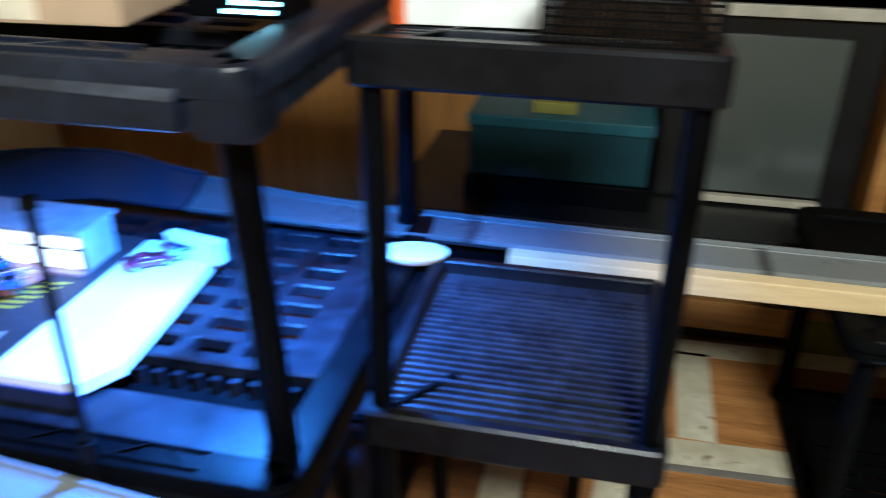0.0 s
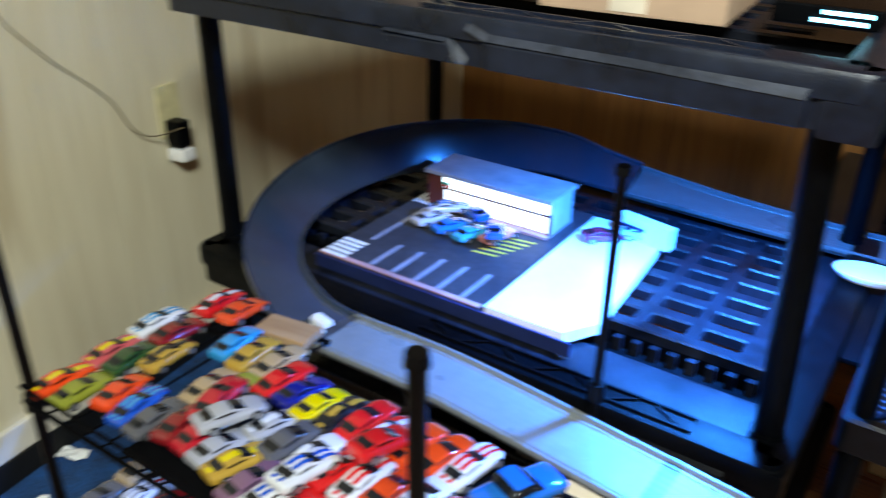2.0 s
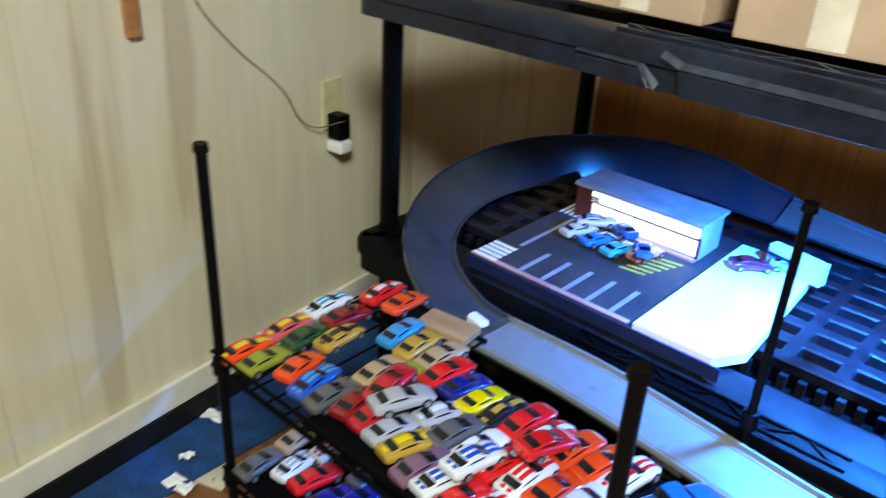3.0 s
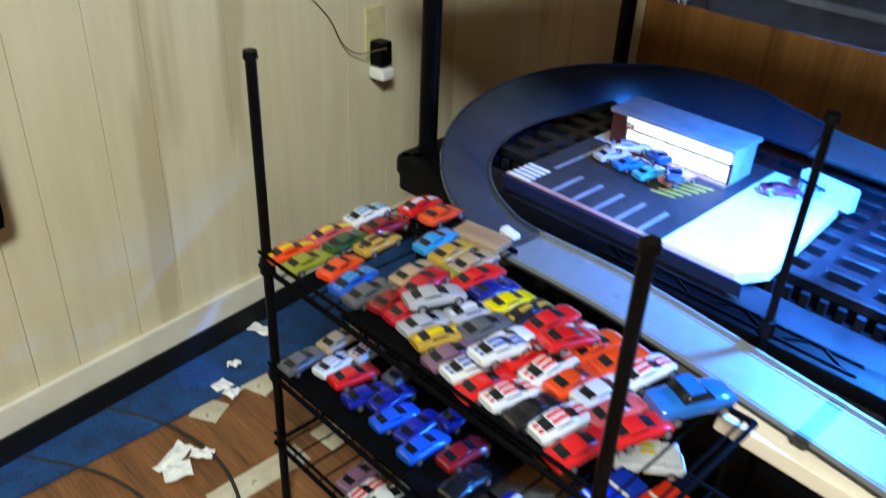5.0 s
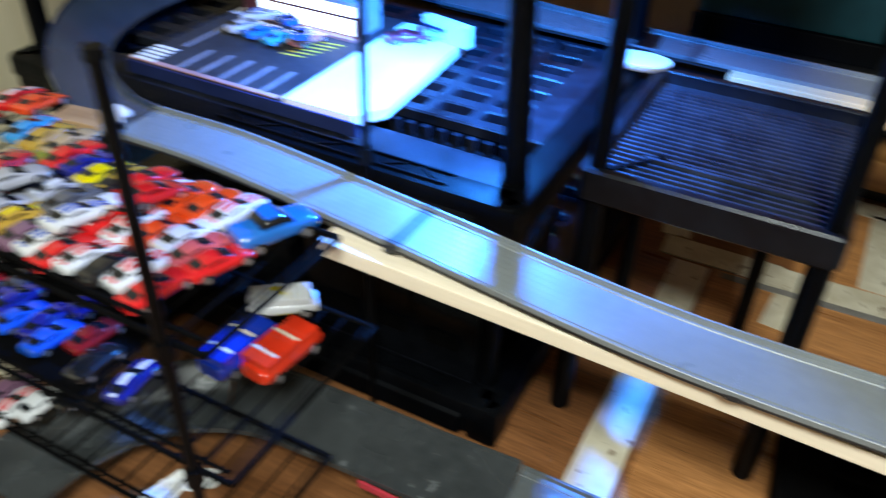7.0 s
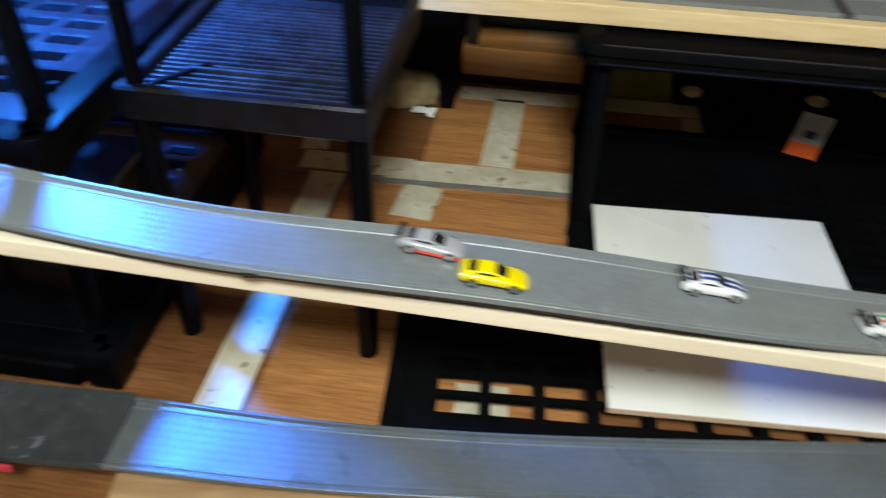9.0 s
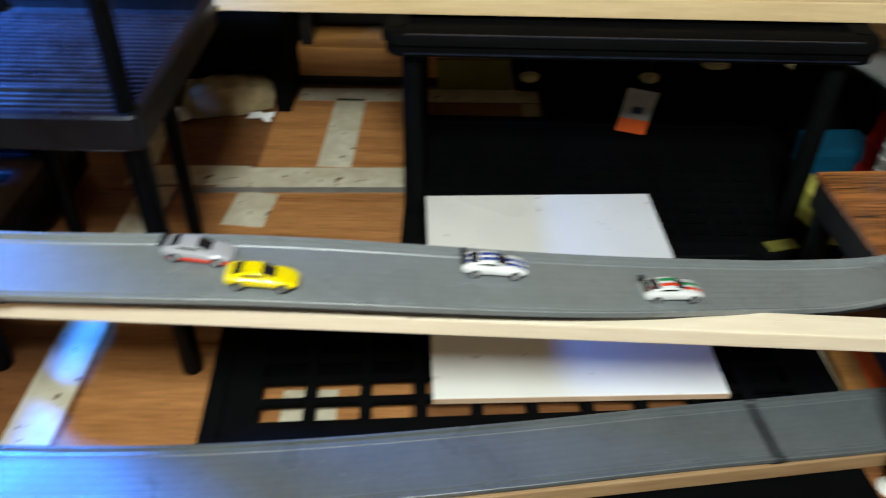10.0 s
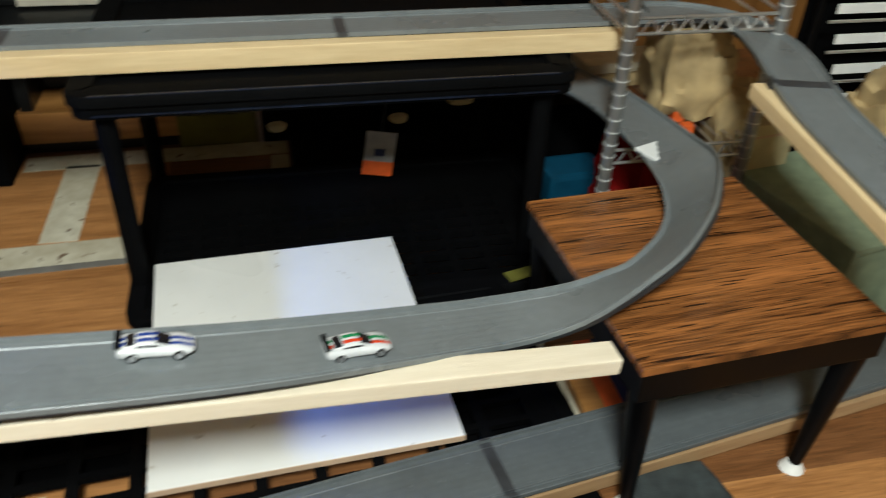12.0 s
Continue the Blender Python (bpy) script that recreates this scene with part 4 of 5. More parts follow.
# bottom tier
for kind, x, y in (("white/red", -0.382, 0.866), ("white", -0.350, 0.894), ("purple", -0.415, 0.888), ("black", -0.320, 0.930)):
    parked(kind, x, y, 0.164)

slab = thing("wooden_block", "small brown wooden block at the back of the rack", "block", at=(-0.412, 1.122, 0.5095), turn=8)
part("block", B(-0.042, 0.042, -0.022, 0.022, 0.0, 0.012, bevel=0.002), PINE_BROWN, slab)
pinch = thing("white_clip", "small white plastic clip on the track edge", "clip", at=(-0.408, 1.186, 0.4975), turn=-12)
part("clip_body", B(-0.017, 0.017, -0.007, 0.007, 0.0, 0.009, bevel=0.003), WHITE_PLASTIC, pinch)
part("clip_lip", B(-0.015, 0.015, -0.0105, -0.0072, -0.010, 0.007, bevel=0.001), WHITE_PLASTIC, pinch)

# ---- shop model on the shelf ----
model = thing("shop_diorama", "model car park with a lit toy convenience shop", "diorama")
ground = part("car_park", B(-0.585, -0.262, 1.375, 1.79, 0.462, 0.481, bevel=0.002), ASPHALT, model)
part("plinth", B(-0.587, -0.128, 1.370, 1.80, 0.4565, 0.4615, bevel=0.001), NAVY, model)
part("plinth_front", B(-0.587, -0.104, 1.366, 1.3695, 0.4565, 0.480), NAVY, model)
part("kerb", B(-0.583, -0.262, 1.372, 1.382, 0.4812, 0.4835), PINK_KERB, ground, "pale pink kerb strip")
for i in range(5):
    x = -0.487 + i * 0.0455
    part("parking_line", B(x, x + 0.009, 1.386, 1.472, 0.4812, 0.4818), PAINT_WHITE, ground)
part("parking_line", B(-0.542, -0.534, 1.46, 1.63, 0.4812, 0.4818), PAINT_WHITE, ground)
for i in range(5):
    part("crossing_stripe", B(-0.580, -0.530, 1.374 + 0.014 * i, 1.383 + 0.014 * i, 0.4836, 0.4842), PAPER, ground)
    part("crossing_stripe", B(-0.580 + 0.011 * i, -0.573 + 0.011 * i, 1.64, 1.70, 0.4812, 0.4818), PAPER, ground)
for i in range(6):
    part("hatch_line", B(-0.006, 0.042, -0.002, 0.0035, 0.0, 0.0006, m=pose(-0.365 + 0.006 * i, 1.528 + 0.016 * i, 0.4812, 0, 0, 8)), PAINT_YELLOW, ground)
shop = part("shop_building", B(-0.545, -0.285, 1.652, 1.735, 0.4812, 0.548, bevel=0.001), STORE_GREY, model)
part("shop_roof", B(-0.552, -0.280, 1.640, 1.742, 0.5485, 0.556, bevel=0.001), STORE_GREY, shop)
part("brick_corner", B(-0.549, -0.515, 1.6475, 1.700, 0.4815, 0.547), STORE_RED, shop, "dark red brick corner")
part("shop_sign", B(-0.513, -0.290, 1.6440, 1.6515, 0.526, 0.545, bevel=0.001), SIGN_GLOW, shop, "white glowing shop sign")
part("sign_stripe", B(-0.512, -0.495, 1.6425, 1.6436, 0.5275, 0.5315), mat("sign_red", (0.7, 0.04, 0.02)), shop)
part("sign_stripe", B(-0.512, -0.495, 1.6425, 1.6436, 0.5325, 0.5365), mat("sign_green", (0.02, 0.45, 0.25)), shop)
for i in range(5):
    part("shop_window", B(-0.510 + i * 0.045, -0.470 + i * 0.045, 1.6465, 1.6515, 0.490, 0.521), SIGN_GLOW, shop, "brightly lit shop window")
part("window_frame", B(-0.512, -0.289, 1.6455, 1.6515, 0.5215, 0.5255), STORE_RED, shop)
part("window_frame", B(-0.2885, -0.2845, 1.6455, 1.6515, 0.486, 0.5255), STORE_RED, shop)
part("shop_step", B(-0.515, -0.286, 1.636, 1.6515, 0.4812, 0.486), PINK_KERB, shop)
foam = thing("foam_board", "bright white foam board beside the model shop", "board")
bm = bmesh.new()
bm.faces.new([bm.verts.new(c) for c in ((-0.258, 1.384, 0.4805), (-0.125, 1.386, 0.4805), (-0.094, 1.44, 0.4805), (-0.115, 1.785, 0.4805), (-0.258, 1.785, 0.4805))])
up = bmesh.ops.extrude_face_region(bm, geom=bm.faces[:])
bmesh.ops.translate(bm, vec=(0, 0, -0.0185), verts=[v for v in up["geom"] if isinstance(v, bmesh.types.BMVert)])
part("sheet", bm, FOAM_WHITE, foam)
flap = thing("foam_piece", "small white foam piece leaning on the foam board", "board", at=(-0.150, 1.742, 0.4808), turn=-12)
part("sheet", B(-0.045, 0.060, -0.010, 0.012, 0.0, 0.040, bevel=0.001), FOAM_WHITE, flap)
part("dark_strip", B(-0.045, 0.010, -0.0122, -0.0105, 0.020, 0.026), NAVY, flap)
put_car(toy_car("blue toy car parked in front of the model shop", (0.02, 0.20, 0.75), group="cars by the shop"), -0.445, 1.575, 0.4822, 70)
put_car(toy_car("light blue toy car parked before the shop", (0.05, 0.42, 0.75), group="cars by the shop"), -0.398, 1.570, 0.4822, 75)
put_car(toy_car("pale grey toy car parked before the shop", (0.6, 0.6, 0.66), group="cars by the shop"), -0.492, 1.580, 0.4822, 72)
put_car(toy_car("pink toy car parked before the shop", (0.7, 0.25, 0.22), group="cars by the shop"), -0.355, 1.590, 0.4822, 78)
put_car(toy_car("blue toy car close to the shop front", (0.015, 0.12, 0.60), group="cars by the shop"), -0.420, 1.612, 0.4985, 150, 6)
put_car(toy_car("white toy car close to the shop front", (0.6, 0.62, 0.66), (0.02, 0.2, 0.7), group="cars by the shop"), -0.470, 1.606, 0.4995, 35, -5)
put_car(toy_car("dark blue toy car by the yellow hatching", (0.02, 0.10, 0.42), group="cars by the shop"), -0.352, 1.570, 0.4995, 120, 6)
put_car(toy_car("dark red toy car on white foam board", (0.25, 0.02, 0.06), group="cars by the shop"), -0.205, 1.700, 0.481, 40)
put_car(toy_car("pale blue toy car on white foam board", (0.45, 0.60, 0.75), group="cars by the shop"), -0.150, 1.745, 0.481, 20)
cup = thing("white_dish", "shallow white plastic dish beside the back track", "dish", at=(0.212, 1.812, 0.4825), turn=8)
bm = bmesh.new()
for (z0_, r0_), (z1_, r1_) in zip(((0.0, 0.030), (0.003, 0.044), (0.009, 0.051)), ((0.003, 0.044), (0.009, 0.051), (0.015, 0.054))):
    tube(bm, (0, 0, z0_), (0, 0, z1_), r0_, r1_, 28)
bmesh.ops.scale(bm, vec=(1.0, 0.62, 1.0), verts=bm.verts)
part("bowl", bm, WHITE_PLASTIC, cup, smooth=True)
rim_ = part("rim", tube(bmesh.new(), (0, 0, 0.0152), (0, 0, 0.0178), 0.056, 0.0555, 28), WHITE_PLASTIC, cup, smooth=True)
rim_.matrix_basis = Matrix.Diagonal((1.0, 0.62, 1.0, 1.0))

# ---- on top of the shelves ----
led = thing("led_lamp", "small LED bar lamp glowing cyan on the black shelf", "lamp")
part("housing", B(0.060, 0.175, 1.452, 1.530, 0.9385, 0.962, bevel=0.003), BLACK_PLASTIC, led)
part("lens", B(0.115, 0.165, 1.449, 1.4525, 0.953, 0.957), LED_GLOW, led, "glowing cyan lens")
part("lens", B(0.105, 0.160, 1.449, 1.4525, 0.944, 0.948), LED_GLOW, led, "glowing cyan lens")
part("lamp_head", B(0.055, 0.125, 1.485, 1.555, 0.866, 0.874, bevel=0.002), BLACK_PLASTIC, led)


def carton(x0, x1, y0, y1, z0, h, label, turn=0.0):
    c = thing("cardboard_box", label, "box", "boxes on the shelf", at=((x0 + x1) / 2, (y0 + y1) / 2, z0), turn=turn)
    w, d = (x1 - x0) / 2, (y1 - y0) / 2
    part("carton", B(-w, w, -d, d, 0, h, bevel=0.003), CARDBOARD, c)
    part("tape", B(-0.022, 0.022, -d - 0.0008, d + 0.0008, 0.004, h + 0.0008), TAPE_PALE, c, "pale packing tape")
    return c


carton(-0.445, -0.238, 1.395, 1.62, 0.9385, 0.16, "closed brown cardboard box on the top shelf", -3)
carton(-0.200, 0.022, 1.375, 1.62, 0.9385, 0.17, "pale cardboard box with tape on the top shelf", 4)
wbox = thing("carton", "white carton with an orange edge on the shelf", "box", at=(0.335, 1.60, 0.924), turn=3)
part("box_body", B(-0.075, 0.085, -0.06, 0.10, 0, 0.12, bevel=0.002), PAPER, wbox)
part("orange_panel", B(-0.0765, -0.063, -0.0612, 0.10, 0.0, 0.121), ORANGE, wbox, "orange printed edge")
tray = thing("mesh_tray", "black wire mesh tray on the small shelf", "tray", at=(0.515, 1.60, 0.924))
part("tray_rim", ring(-0.085, 0.085, -0.15, 0.13, 0.055, 0.063, 0.006, 0.015, False), BLACK_METAL, tray)
part("mesh_side", plate(-0.085, 0.085, -0.03, 0.055, -0.001, 0.001, slots(-0.08, 0.08, 0.008, 0.0055), slots(-0.028, 0.05, 0.008, 0.0055)), BLACK_METAL, tray).matrix_basis = pose(0, -0.148, 0.03, 90, 0, 0)
part("mesh_base", plate(-0.085, 0.085, -0.148, 0.128, 0.0, 0.002, slots(-0.08, 0.08, 0.008, 0.0055), slots(-0.145, 0.125, 0.008, 0.0055)), BLACK_METAL, tray)

# ---- television and boxes by the back wall ----
stand = thing("tv_stand", "low dark television stand with an orange wood base", "cabinet")
part("stand_top", B(0.02, 1.12, 2.32, 2.88, 0.30, 0.345, bevel=0.004), TV_BLACK, stand)
part("plinth", B(0.612, 1.12, 2.455, 2.86, 0.028, 0.108, bevel=0.003), CABINET_WOOD, stand, "orange-brown wooden plinth")
# Black base draws the shadow gap below the plinth
part("plinth_gap_shade", B(0.614, 1.11, 2.463, 2.85, 0.0, 0.0275), TV_BLACK, stand)
part("back_panel", B(0.615, 1.12, 2.60, 2.62, 0.1085, 0.30), TV_BLACK, stand)
part("side_panel", B(0.575, 0.611, 2.305, 2.60, 0.0, 0.2995, bevel=0.003), CRATE_BLACK, stand)
part("drawer", B(0.10, 0.574, 2.325, 2.455, 0.105, 0.2995, bevel=0.003), CRATE_BLACK, stand)
part("drawer", B(0.10, 0.574, 2.4555, 2.599, 0.004, 0.2995), CRATE_BLACK, stand)
for x in (0.62, 1.09):
    part("upright", B(x, x + 0.03, 2.47, 2.5995, 0.1085, 0.30), TV_BLACK, stand)
tv = thing("television", "old black tube television with a grey-green screen", "television")
part("case", B(0.62, 1.06, 2.52, 2.86, 0.346, 0.80, bevel=0.01), TV_BLACK, tv)
part("screen", B(0.67, 0.985, 2.507, 2.522, 0.375, 0.735, bevel=0.007), TV_GLASS, tv, "grey-green glass screen", smooth=True)
part("trim", B(0.62, 1.06, 2.505, 2.522, 0.775, 0.80, bevel=0.002), TV_TRIM, tv, "cream top trim strip")
part("lower_trim", B(0.67, 0.985, 2.495, 2.515, 0.352, 0.368, bevel=0.002), TV_TRIM, tv)
hutch = thing("wooden_cabinet", "orange-brown wooden cabinet side beside the television", "cabinet")
part("side_panel", B(1.075, 1.115, 2.45, 2.88, 0.346, 1.25, bevel=0.003), CABINET_WOOD, hutch)
part("top_board", B(0.60, 1.115, 2.47, 2.88, 0.83, 0.88, bevel=0.003), CABINET_WOOD, hutch)
teal = thing("storage_box", "dark teal storage box with lighter lid edge", "box")
part("box_body", B(0.19, 0.60, 2.42, 2.75, 0.40, 0.535, bevel=0.006), TEAL, teal)
part("lid", B(0.185, 0.605, 2.415, 2.755, 0.520, 0.548, bevel=0.004), TEAL_BRIGHT, teal)
part("base", B(0.18, 0.61, 2.41, 2.76, 0.3455, 0.399, bevel=0.003), BLACK_PLASTIC, teal)
ol = thing("small_box", "small olive yellow box on the teal storage box", "box")
part("box_body", B(0.33, 0.43, 2.45, 2.55, 0.5485, 0.575, bevel=0.002), OLIVE, ol)

# ---- under the shelves ----
for k, (x0, x1, y0, y1, h) in enumerate(((-0.20, 0.16, 1.33, 1.60, 0.20), (-0.62, -0.26, 1.36, 1.66, 0.17))):
    b_ = thing("storage_bin", "glossy black plastic bin on the bottom shelf", "bin", "bins on the bottom shelf")
    part("bin_body", B(x0, x1, y0, y1, 0.066, 0.066 + h, bevel=0.012), GLOSS_BLACK, b_, smooth=True)
    part("bin_lid", B(x0 - 0.008, x1 + 0.008, y0 - 0.008, y1 + 0.008, 0.062 + h, 0.080 + h, bevel=0.005), GLOSS_BLACK, b_)
    for j in range(3):
        part("bin_label", B(x0 + 0.05 + j * 0.10, x0 + 0.11 + j * 0.10, y0 - 0.0045, y0 - 0.001, 0.13, 0.16), CRATE_BLACK, b_)
for k, (x, y, c) in enumerate(((-0.14, 1.365, "silver"), (-0.03, 1.372, "blue"), (0.05, 1.362, "white"), (0.11, 1.375, "navy"))):
    tb = thing("small_carton", "small glossy carton on the black bin lid", "box", "small cartons", at=(x, y, 0.2805), turn=(-8, 14, 4, -20)[k])
    part("carton_body", B(-0.028, 0.028, -0.018, 0.018, 0.0, 0.030, bevel=0.002), paint(COLOURS[c]), tb)
    part("carton_flap", B(-0.026, 0.026, -0.0186, -0.0182, 0.006, 0.022), PAPER, tb)
tag = thing("price_tag", "white and orange card hanging inside the dark unit", "tag", at=(1.428, 2.15, 0.052), turn=-4)
tag.matrix_basis = pose(1.428, 2.15, 0.052, 0, 8, -4)
# White card greyed in its colour for the shade inside the unit
part("card", B(-0.033, 0.036, 0.0, 0.0015, 0.0, 0.110), mat("shaded_card", (0.32, 0.30, 0.29), 0.6), tag)
part("orange_band", B(-0.033, 0.036, -0.001, -0.0002, 0.0, 0.036), ORANGE, tag, "orange printed band")
part("dark_mark", B(-0.010, 0.014, -0.001, -0.0002, 0.050, 0.068), NAVY, tag)
part("string", tube(bmesh.new(), (0, 0.001, 0.11), (0, 0.001, 0.363), 0.0012, n=6), DARK_CABLE, tag)
for x, z in ((1.216, 0.047), (1.528, 0.051), (1.692, 0.090), (1.910, 0.092)):
    kn = part("knob", tube(bmesh.new(), (0, 0.0, 0), (0, -0.018, 0), 0.026, 0.021, 20), mat("dull_cream", (0.60, 0.50, 0.30), 0.5), crate, "cream oval knob", smooth=True)
    kn.matrix_basis = Matrix.Translation((x, 2.4395, z)) @ Matrix.Diagonal((1.0, 1.0, 0.5, 1.0) if x < 1.6 else (1.45, 1.0, 0.34, 1.0))
ob_ = thing("olive_carton", "dull olive carton standing behind the low shelf", "box")
part("box_body", B(0.975, 1.165, 2.445, 2.56, 0.0, 0.085, bevel=0.003), OLIVE, ob_)

# ---- chrome wire rack and things by it ----
wire = thing("chrome_rack", "chrome wire shelving rack with ringed posts", "rack")
WX0, WX1, WY0, WY1 = 1.826, 2.115, 1.80, 2.20
for x, y in ((WX0, WY0), (WX1, WY0), (WX1, WY1)):
    p = part("post", tube(bmesh.new(), (x, y, 0), (x, y, 1.1), 0.0125, n=14), DULL_CHROME, wire, smooth=True)
    # Rings in the lighter chrome paint the highlights round the post
    for i in range(36):
        part("ring", tube(bmesh.new(), (x, y, 0.06 + i * 0.0254), (x, y, 0.0622 + i * 0.0254), 0.0136, n=12), CHROME_GLINT, p)
for z in (0.245, 0.500, 0.80):
    sh = part("shelf", tube(bmesh.new(), (WX0, WY0, z), (WX1, WY0, z), 0.0035, n=8), CHROME, wire)
    for zz in (z, z + 0.028):
        for a, b in (((WX0, WY1), (WX1, WY1)), ((WX0, WY0), (WX0, WY1)), ((WX1, WY0), (WX1, WY1)))[0 if z > 0.3 else 2:]:
            part("rail", tube(bmesh.new(), (*a, zz), (*b, zz), 0.0035, n=8), CHROME, sh)
    part("rail", tube(bmesh.new(), (WX0, WY0, z + 0.028), (WX1, WY0, z + 0.028), 0.0035, n=8), CHROME, sh)
    for i in range(7):
        x = WX0 + 0.02 + i * 0.035
        part("truss_wire", tube(bmesh.new(), (x, WY0, z), (x + 0.017, WY0, z + 0.028), 0.002, n=6), CHROME, sh)
        part("truss_wire", tube(bmesh.new(), (x + 0.017, WY0, z + 0.028), (x + 0.035, WY0, z), 0.002, n=6), CHROME, sh)
    if z < 0.3 or z > 0.6:
        for i in range(5 if z < 0.3 else 0, 12):
            x = WX0 + 0.01 + i * 0.0228
            part("wire", tube(bmesh.new(), (x, WY0, z + 0.028), (x, WY1, z + 0.028), 0.0018, n=6), CHROME, sh)


def soft_bag(name, label, at, size, material, seed, category="bag"):
    b_ = thing(name, label, category, at=at, turn=seed * 17 % 40 - 20)
    bm = bmesh.new()
    bmesh.ops.create_cube(bm, size=1)
    bmesh.ops.subdivide_edges(bm, edges=bm.edges[:], cuts=11, use_grid_fill=True)
    for v in bm.verts:
        d = v.co.normalized() * 0.56
        v.co = v.co.lerp(d, 0.45)
        v.co = Vector((v.co.x * size[0], v.co.y * size[1], (v.co.z + 0.5) * size[2]))
        q = v.co + Vector((seed, 0, 0))
        v.co += v.co.normalized() * min(size) * (0.26 * (0.45 - 1.6 * abs(noise.noise(q * 12))) + 0.13 * (0.4 - 1.5 * abs(noise.noise(q * 30))) + 0.10 * noise.noise(q * 7))
    part("bag_body", bm, material, b_, smooth=True)
    part("top_fold", B(-size[0] * 0.30, size[0] * 0.28, -0.012, 0.010, size[2] * 0.90, size[2] * 1.06, bevel=0.005), material, b_, smooth=True)
    return b_


soft_bag("paper_bag", "crumpled tan paper bag on the chrome rack", (2.045, 1.96, 0.275), (0.14, 0.16, 0.18), TAN_CLOTH, 3)
soft_bag("paper_bag", "crumpled tan bag with a white edge on the rack", (2.15, 1.90, 0.165), (0.12, 0.12, 0.17), TAN_CLOTH, 5)
wtrim = thing("white_block", "white foam block below the tan bags", "block", at=(2.165, 1.83, 0.13), turn=6)
part("block", B(-0.06, 0.06, -0.03, 0.03, 0, 0.035, bevel=0.006), PAPER, wtrim)
for k, (x, y, z) in enumerate(((2.04, 1.80, 0.275), (2.05, 1.86, 0.275))):
    orange_bit = thing("orange_clip", "small orange plastic clip by the track", "clip", "orange clips", at=(x - 0.04, y + 0.04, z))
    part("clip_body", B(-0.012, 0.012, -0.010, 0.010, 0, 0.024, bevel=0.004), ORANGE, orange_bit)
soft_bag("red_bag", "dark red cloth bag behind the side table", (1.985, 1.93, 0.0), (0.17, 0.16, 0.21), RED_CLOTH, 2)
teal2 = thing("storage_tub", "bright teal plastic tub behind the table", "tub", at=(1.825, 2.03, 0.0), turn=4)
part("tub_body", B(-0.04, 0.10, -0.05, 0.05, 0, 0.112, bevel=0.012), mat("bright_teal", (0.002, 0.05, 0.095), 0.5, spec=0.2), teal2)
sage = thing("sage_box", "flat sage green box on the floor", "box", at=(2.28, 1.70, 0.0), turn=12)
part("box_body", B(-0.13, 0.13, -0.16, 0.16, 0, 0.185, bevel=0.004), SAGE, sage)
part("lid", B(-0.134, 0.134, -0.164, 0.164, 0.1855, 0.202, bevel=0.004), SAGE, sage)
clip_w = thing("paper_note", "scrap of white paper stuck on the track", "paper", at=(1.868, 1.70, 0.3195), turn=20)
part("note", B(-0.028, 0.028, -0.026, 0.026, 0, 0.006, bevel=0.002), PAPER, clip_w)
ycar = thing("yellow_card", "yellow-green card lying on the shelf panel", "card", at=(1.655, 1.738, 0.0462), turn=14)
part("card", B(-0.030, 0.030, -0.014, 0.014, 0, 0.004), OLIVE, ycar)
bk = thing("wooden_crate", "brown box with orange and blue stripes on the floor", "box", at=(1.745, 1.475, 0.0015), turn=0)
part("box_body", B(-0.080, 0.085, -0.09, 0.085, 0, 0.020, bevel=0.003), CABINET_WOOD, bk)
for x0, x1, colour in ((-0.042, -0.010, ORANGE), (-0.0085, 0.018, NAVY), (0.0195, 0.052, ORANGE)):
    part("stripe", B(x0, x1, -0.0908, 0.0858, 0.001, 0.0208), colour, bk, "dark blue stripe" if colour is NAVY else "orange stripe")

# Sheet added to blacken the floor in front of the low board
black_sheet = thing("black_sheet", "thin black sheet added to darken the floor before the low track", "mat", at=(1.40, 1.0, 0.0), turn=9)
part("sheet", B(-0.30, 0.275, -0.30, 0.225, 0.0, 0.004, bevel=0.001), CRATE_BLACK, black_sheet)
soft_bag("dark_cloth", "crumpled dark grey cloth on the floor by the table", (1.765, 1.135, 0.0), (0.15, 0.29, 0.020), mat("dark_grey_cloth", (0.034, 0.042, 0.042), 0.9, scale=40, vary=0.3, bump=0.5), 4, "cloth")
cushion = thing("cream_cushion", "folded cream cloth on the chrome rack shelf", "cloth", at=(1.99, 2.12, 0.275), turn=4)
part("lower_fold", B(-0.13, 0.12, -0.05, 0.05, 0.0, 0.03, bevel=0.012), TAN_CLOTH, cushion, smooth=True)
part("upper_fold", B(-0.12, 0.11, -0.045, 0.045, 0.0305, 0.055, bevel=0.012), mat("cream_cloth", (0.55, 0.47, 0.33), 0.9, scale=30, bump=0.4), cushion, smooth=True)
cbox = thing("cream_box", "tall cream cardboard box beside the chrome rack", "box", at=(2.165, 1.86, 0.0), turn=8)
part("box_body", B(-0.05, 0.06, -0.05, 0.05, 0.0, 0.30, bevel=0.004), mat("cream_card", (0.52, 0.43, 0.24), 0.7, scale=20), cbox)
part("lid_edge", B(-0.051, 0.061, -0.0515, 0.0515, 0.272, 0.277), CARDBOARD, cbox)
far = thing("wire_shelf", "white wire shelf with dark clutter behind it", "shelf", at=(2.42, 1.95, 0.0))
for i in range(5):
    part("rail", tube(bmesh.new(), (-0.12, 0.02 * i - 0.1, 0.30 + 0.055 * i), (0.13, 0.02 * i - 0.1, 0.30 + 0.055 * i), 0.0035, n=8), CHROME, far)
    part("slat", B(-0.10, 0.09, 0.02 * i - 0.092, 0.02 * i - 0.086, 0.312 + 0.055 * i, 0.332 + 0.055 * i, bevel=0.002), WHITE_PLASTIC, far)
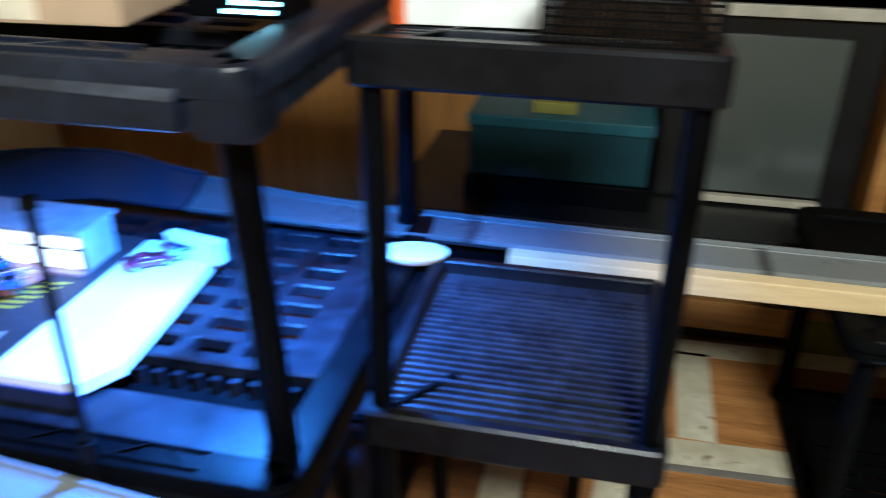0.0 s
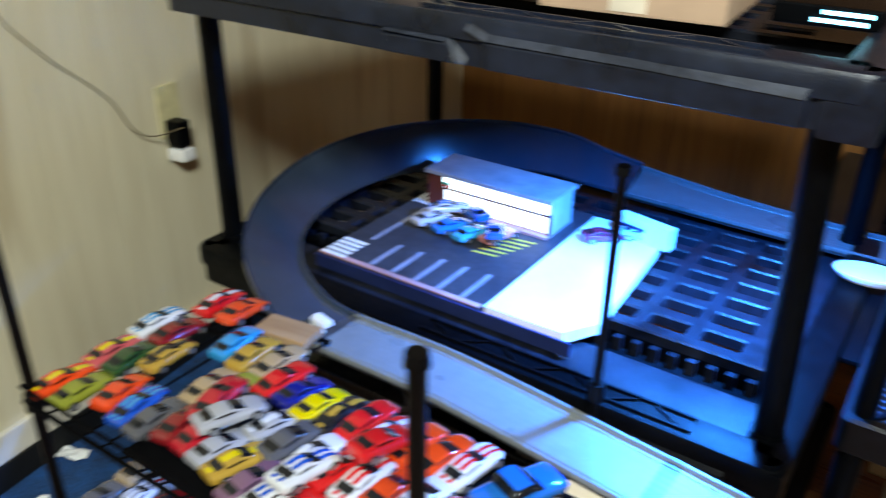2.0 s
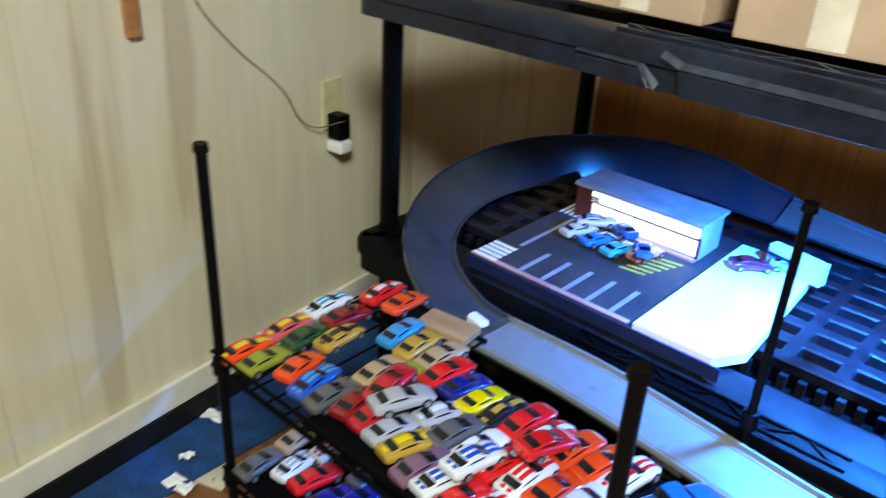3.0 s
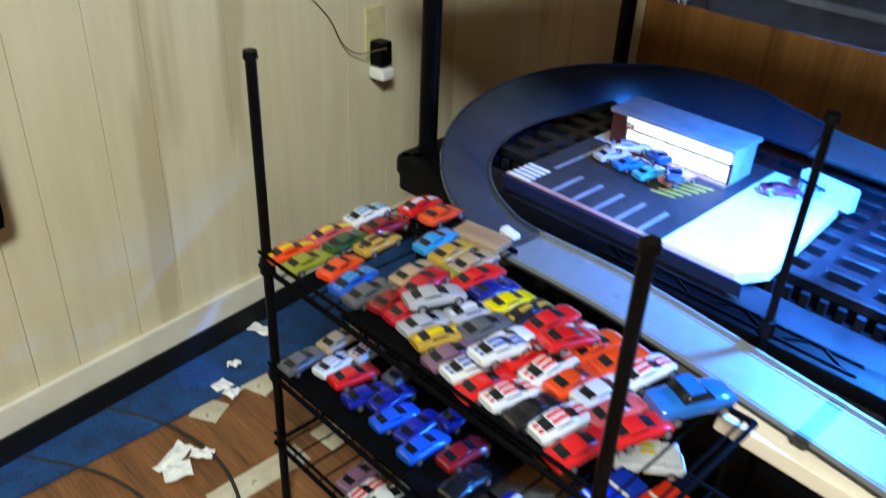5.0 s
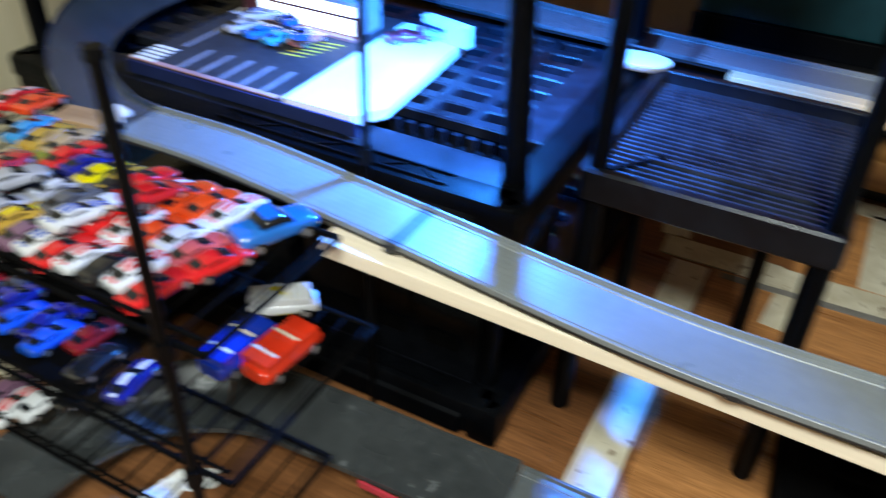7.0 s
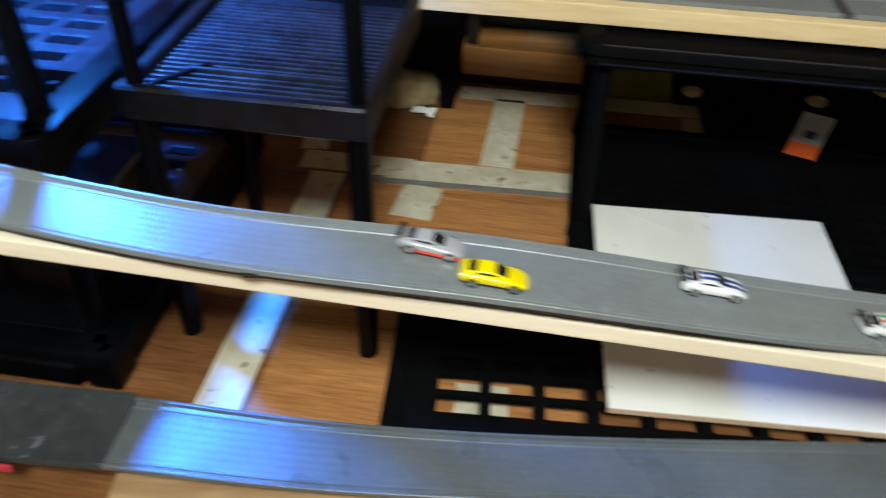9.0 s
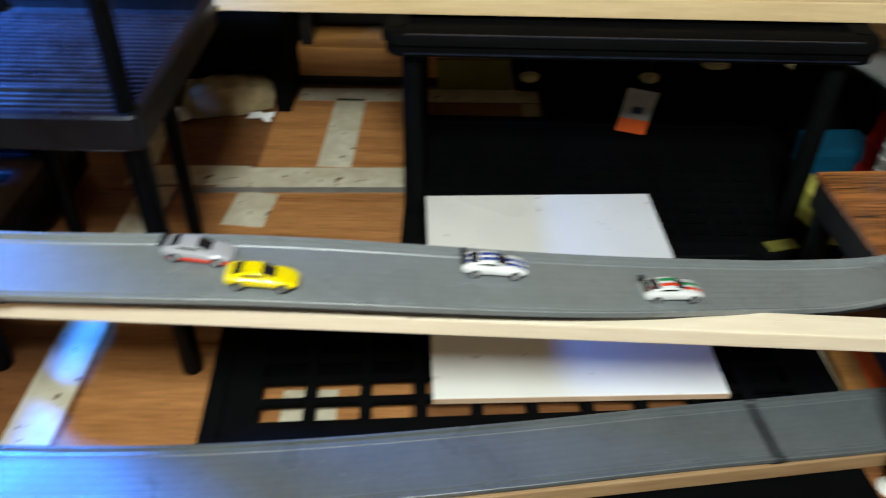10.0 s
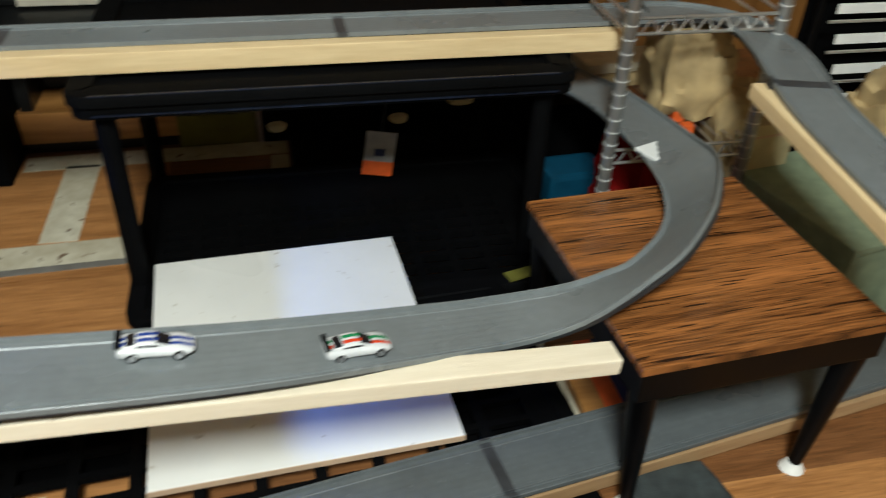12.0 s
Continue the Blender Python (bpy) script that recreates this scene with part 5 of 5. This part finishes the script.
for x in (-0.12, 0.13):
    part("post", tube(bmesh.new(), (x, 0.0, 0.0), (x, 0.0, 0.62), 0.009, n=10), BLACK_METAL, far)
part("backing", B(-0.13, 0.14, 0.02, 0.03, 0.02, 0.62), CRATE_BLACK, far)
soft_bag("tan_sack", "large crumpled tan sack standing by the wire shelf", (2.42, 1.72, 0.0), (0.22, 0.2, 0.42), TAN_CLOTH, 6)

# ---- left wall fittings and floor litter ----
def on_wall(x, z):
    return WALL_W @ pose(0, 0, 0, 0, 0, 90) @ pose(x, 0, z)


outlet = tagged(new("wall_outlet"), "ivory wall outlet with a black plug adapter", "outlet")
outlet.matrix_basis = on_wall(0.806, 0.524)
part("plate", B(-0.03, 0.03, -0.006, 0.0, 0.02, 0.13, bevel=0.002), IVORY, outlet)
part("plug", B(-0.020, 0.014, -0.045, -0.006, 0.002, 0.058, bevel=0.006), BLACK_PLASTIC, outlet, "black plug adapter")
part("night_light", B(-0.024, 0.014, -0.052, -0.006, -0.028, -0.001, bevel=0.008), WHITE_PLASTIC, outlet, "white plug below")
strip = tagged(new("wood_strip"), "short brown wooden strip fixed on the wall", "strip")
strip.matrix_basis = on_wall(0.33, 0.82)
part("slat", B(-0.012, 0.012, -0.014, 0.0, 0, 0.5, bevel=0.002), CABINET_WOOD, strip)
wall_case = tagged(new("dark_case"), "dark rounded case hanging on the wall", "case")
wall_case.matrix_basis = on_wall(-0.078, 0.47)
part("case_body", B(-0.30, 0.0, -0.06, 0.0, 0, 0.7, bevel=0.03), BLACK_PLASTIC, wall_case, smooth=True)


def cable(name, label, points, r, material):
    cu = bpy.data.curves.new(name, "CURVE")
    cu.dimensions, cu.bevel_depth, cu.bevel_resolution = "3D", r, 2
    sp = cu.splines.new("BEZIER")
    sp.bezier_points.add(len(points) - 1)
    for bp, p in zip(sp.bezier_points, points):
        bp.co, bp.handle_left_type, bp.handle_right_type = p, "AUTO", "AUTO"
    ob = new(name, cu)
    cu.materials.append(material)
    return tagged(ob, label, "cable")


w1 = cable("wall_cable", "thin brown cable hanging down the tan wall", ((0.40, -0.004, 1.12), (0.46, -0.004, 0.87), (0.53, -0.004, 0.78), (0.66, -0.004, 0.66), (0.72, -0.02, 0.572), (0.790, -0.055, 0.574)), 0.0014, mat("brown_cable", (0.10, 0.07, 0.03), 0.5))
w1.matrix_basis = WALL_W @ pose(0, 0, 0, 0, 0, 90)
cable("floor_cable", "black cable snaking over the brown floor", ((-1.05, 0.70, 0.006), (-0.85, 0.80, 0.006), (-0.66, 0.80, 0.006), (-0.50, 0.70, 0.006)), 0.0035, DARK_CABLE)
cable("floor_cable", "black cable curling on the floor", ((-1.0, 0.55, 0.006), (-0.80, 0.66, 0.006), (-0.62, 0.66, 0.006), (-0.40, 0.56, 0.006)), 0.003, DARK_CABLE)


def scrap(x, y, w, d, turn, label="scrap of white paper on the floor", z=0.003):
    bm = bmesh.new()
    bmesh.ops.create_grid(bm, x_segments=5, y_segments=5, size=0.5)
    for v in bm.verts:
        v.co = Vector((v.co.x * w, v.co.y * d, 0.010 * (0.6 + noise.noise(v.co * 3 + Vector((x * 9, y * 7, 0))))))
    bmesh.ops.solidify(bm, geom=bm.faces[:], thickness=0.0008)
    ob = part("paper_scrap", bm, PAPER)
    ob.matrix_basis = pose(x, y, z, 0, 0, turn)
    return tagged(ob, label, "paper", "paper scraps")


scrap(-1.02, 1.09, 0.06, 0.03, 20, "small white scrap on blue carpet", 0.008)
scrap(-0.955, 0.98, 0.03, 0.02, 60, "small white scrap on blue carpet", 0.008)
scrap(-0.80, 0.755, 0.035, 0.075, 25)
scrap(-0.765, 0.745, 0.05, 0.04, 70)
scrap(-0.775, 0.80, 0.045, 0.022, 40)
scrap(-0.90, 0.93, 0.06, 0.035, 15)
for x, y, w, t_ in ((-0.212, 0.895, 0.05, 72), (-0.205, 0.925, 0.045, 70), (-0.195, 0.955, 0.045, 75), (-0.165, 0.985, 0.05, 30)):
    scrap(x, y, w, 0.038, t_, "crumpled strip of white paper under the rack")

soft_bag("paper_bag", "crumpled yellowish paper bag under the television stand", (0.455, 2.325, 0.0), (0.21, 0.10, 0.075), mat("kraft_paper", (0.36, 0.28, 0.15), 0.6, scale=25, vary=0.3), 7)
scrap(0.325, 2.275, 0.10, 0.05, 10, "white crumpled paper beside the paper bag")
scrap(0.375, 2.265, 0.07, 0.035, 24, "white crumpled paper beside the paper bag")
scrap(0.540, 2.270, 0.06, 0.035, -8, "white crumpled paper beside the paper bag")
soft_bag("snack_wrapper", "yellow-green crumpled wrapper beside the side table", (1.765, 1.83, 0.0), (0.07, 0.16, 0.10), mat("wrapper_yellow", (0.32, 0.30, 0.06), 0.4, scale=30, vary=0.3), 9, "wrapper")
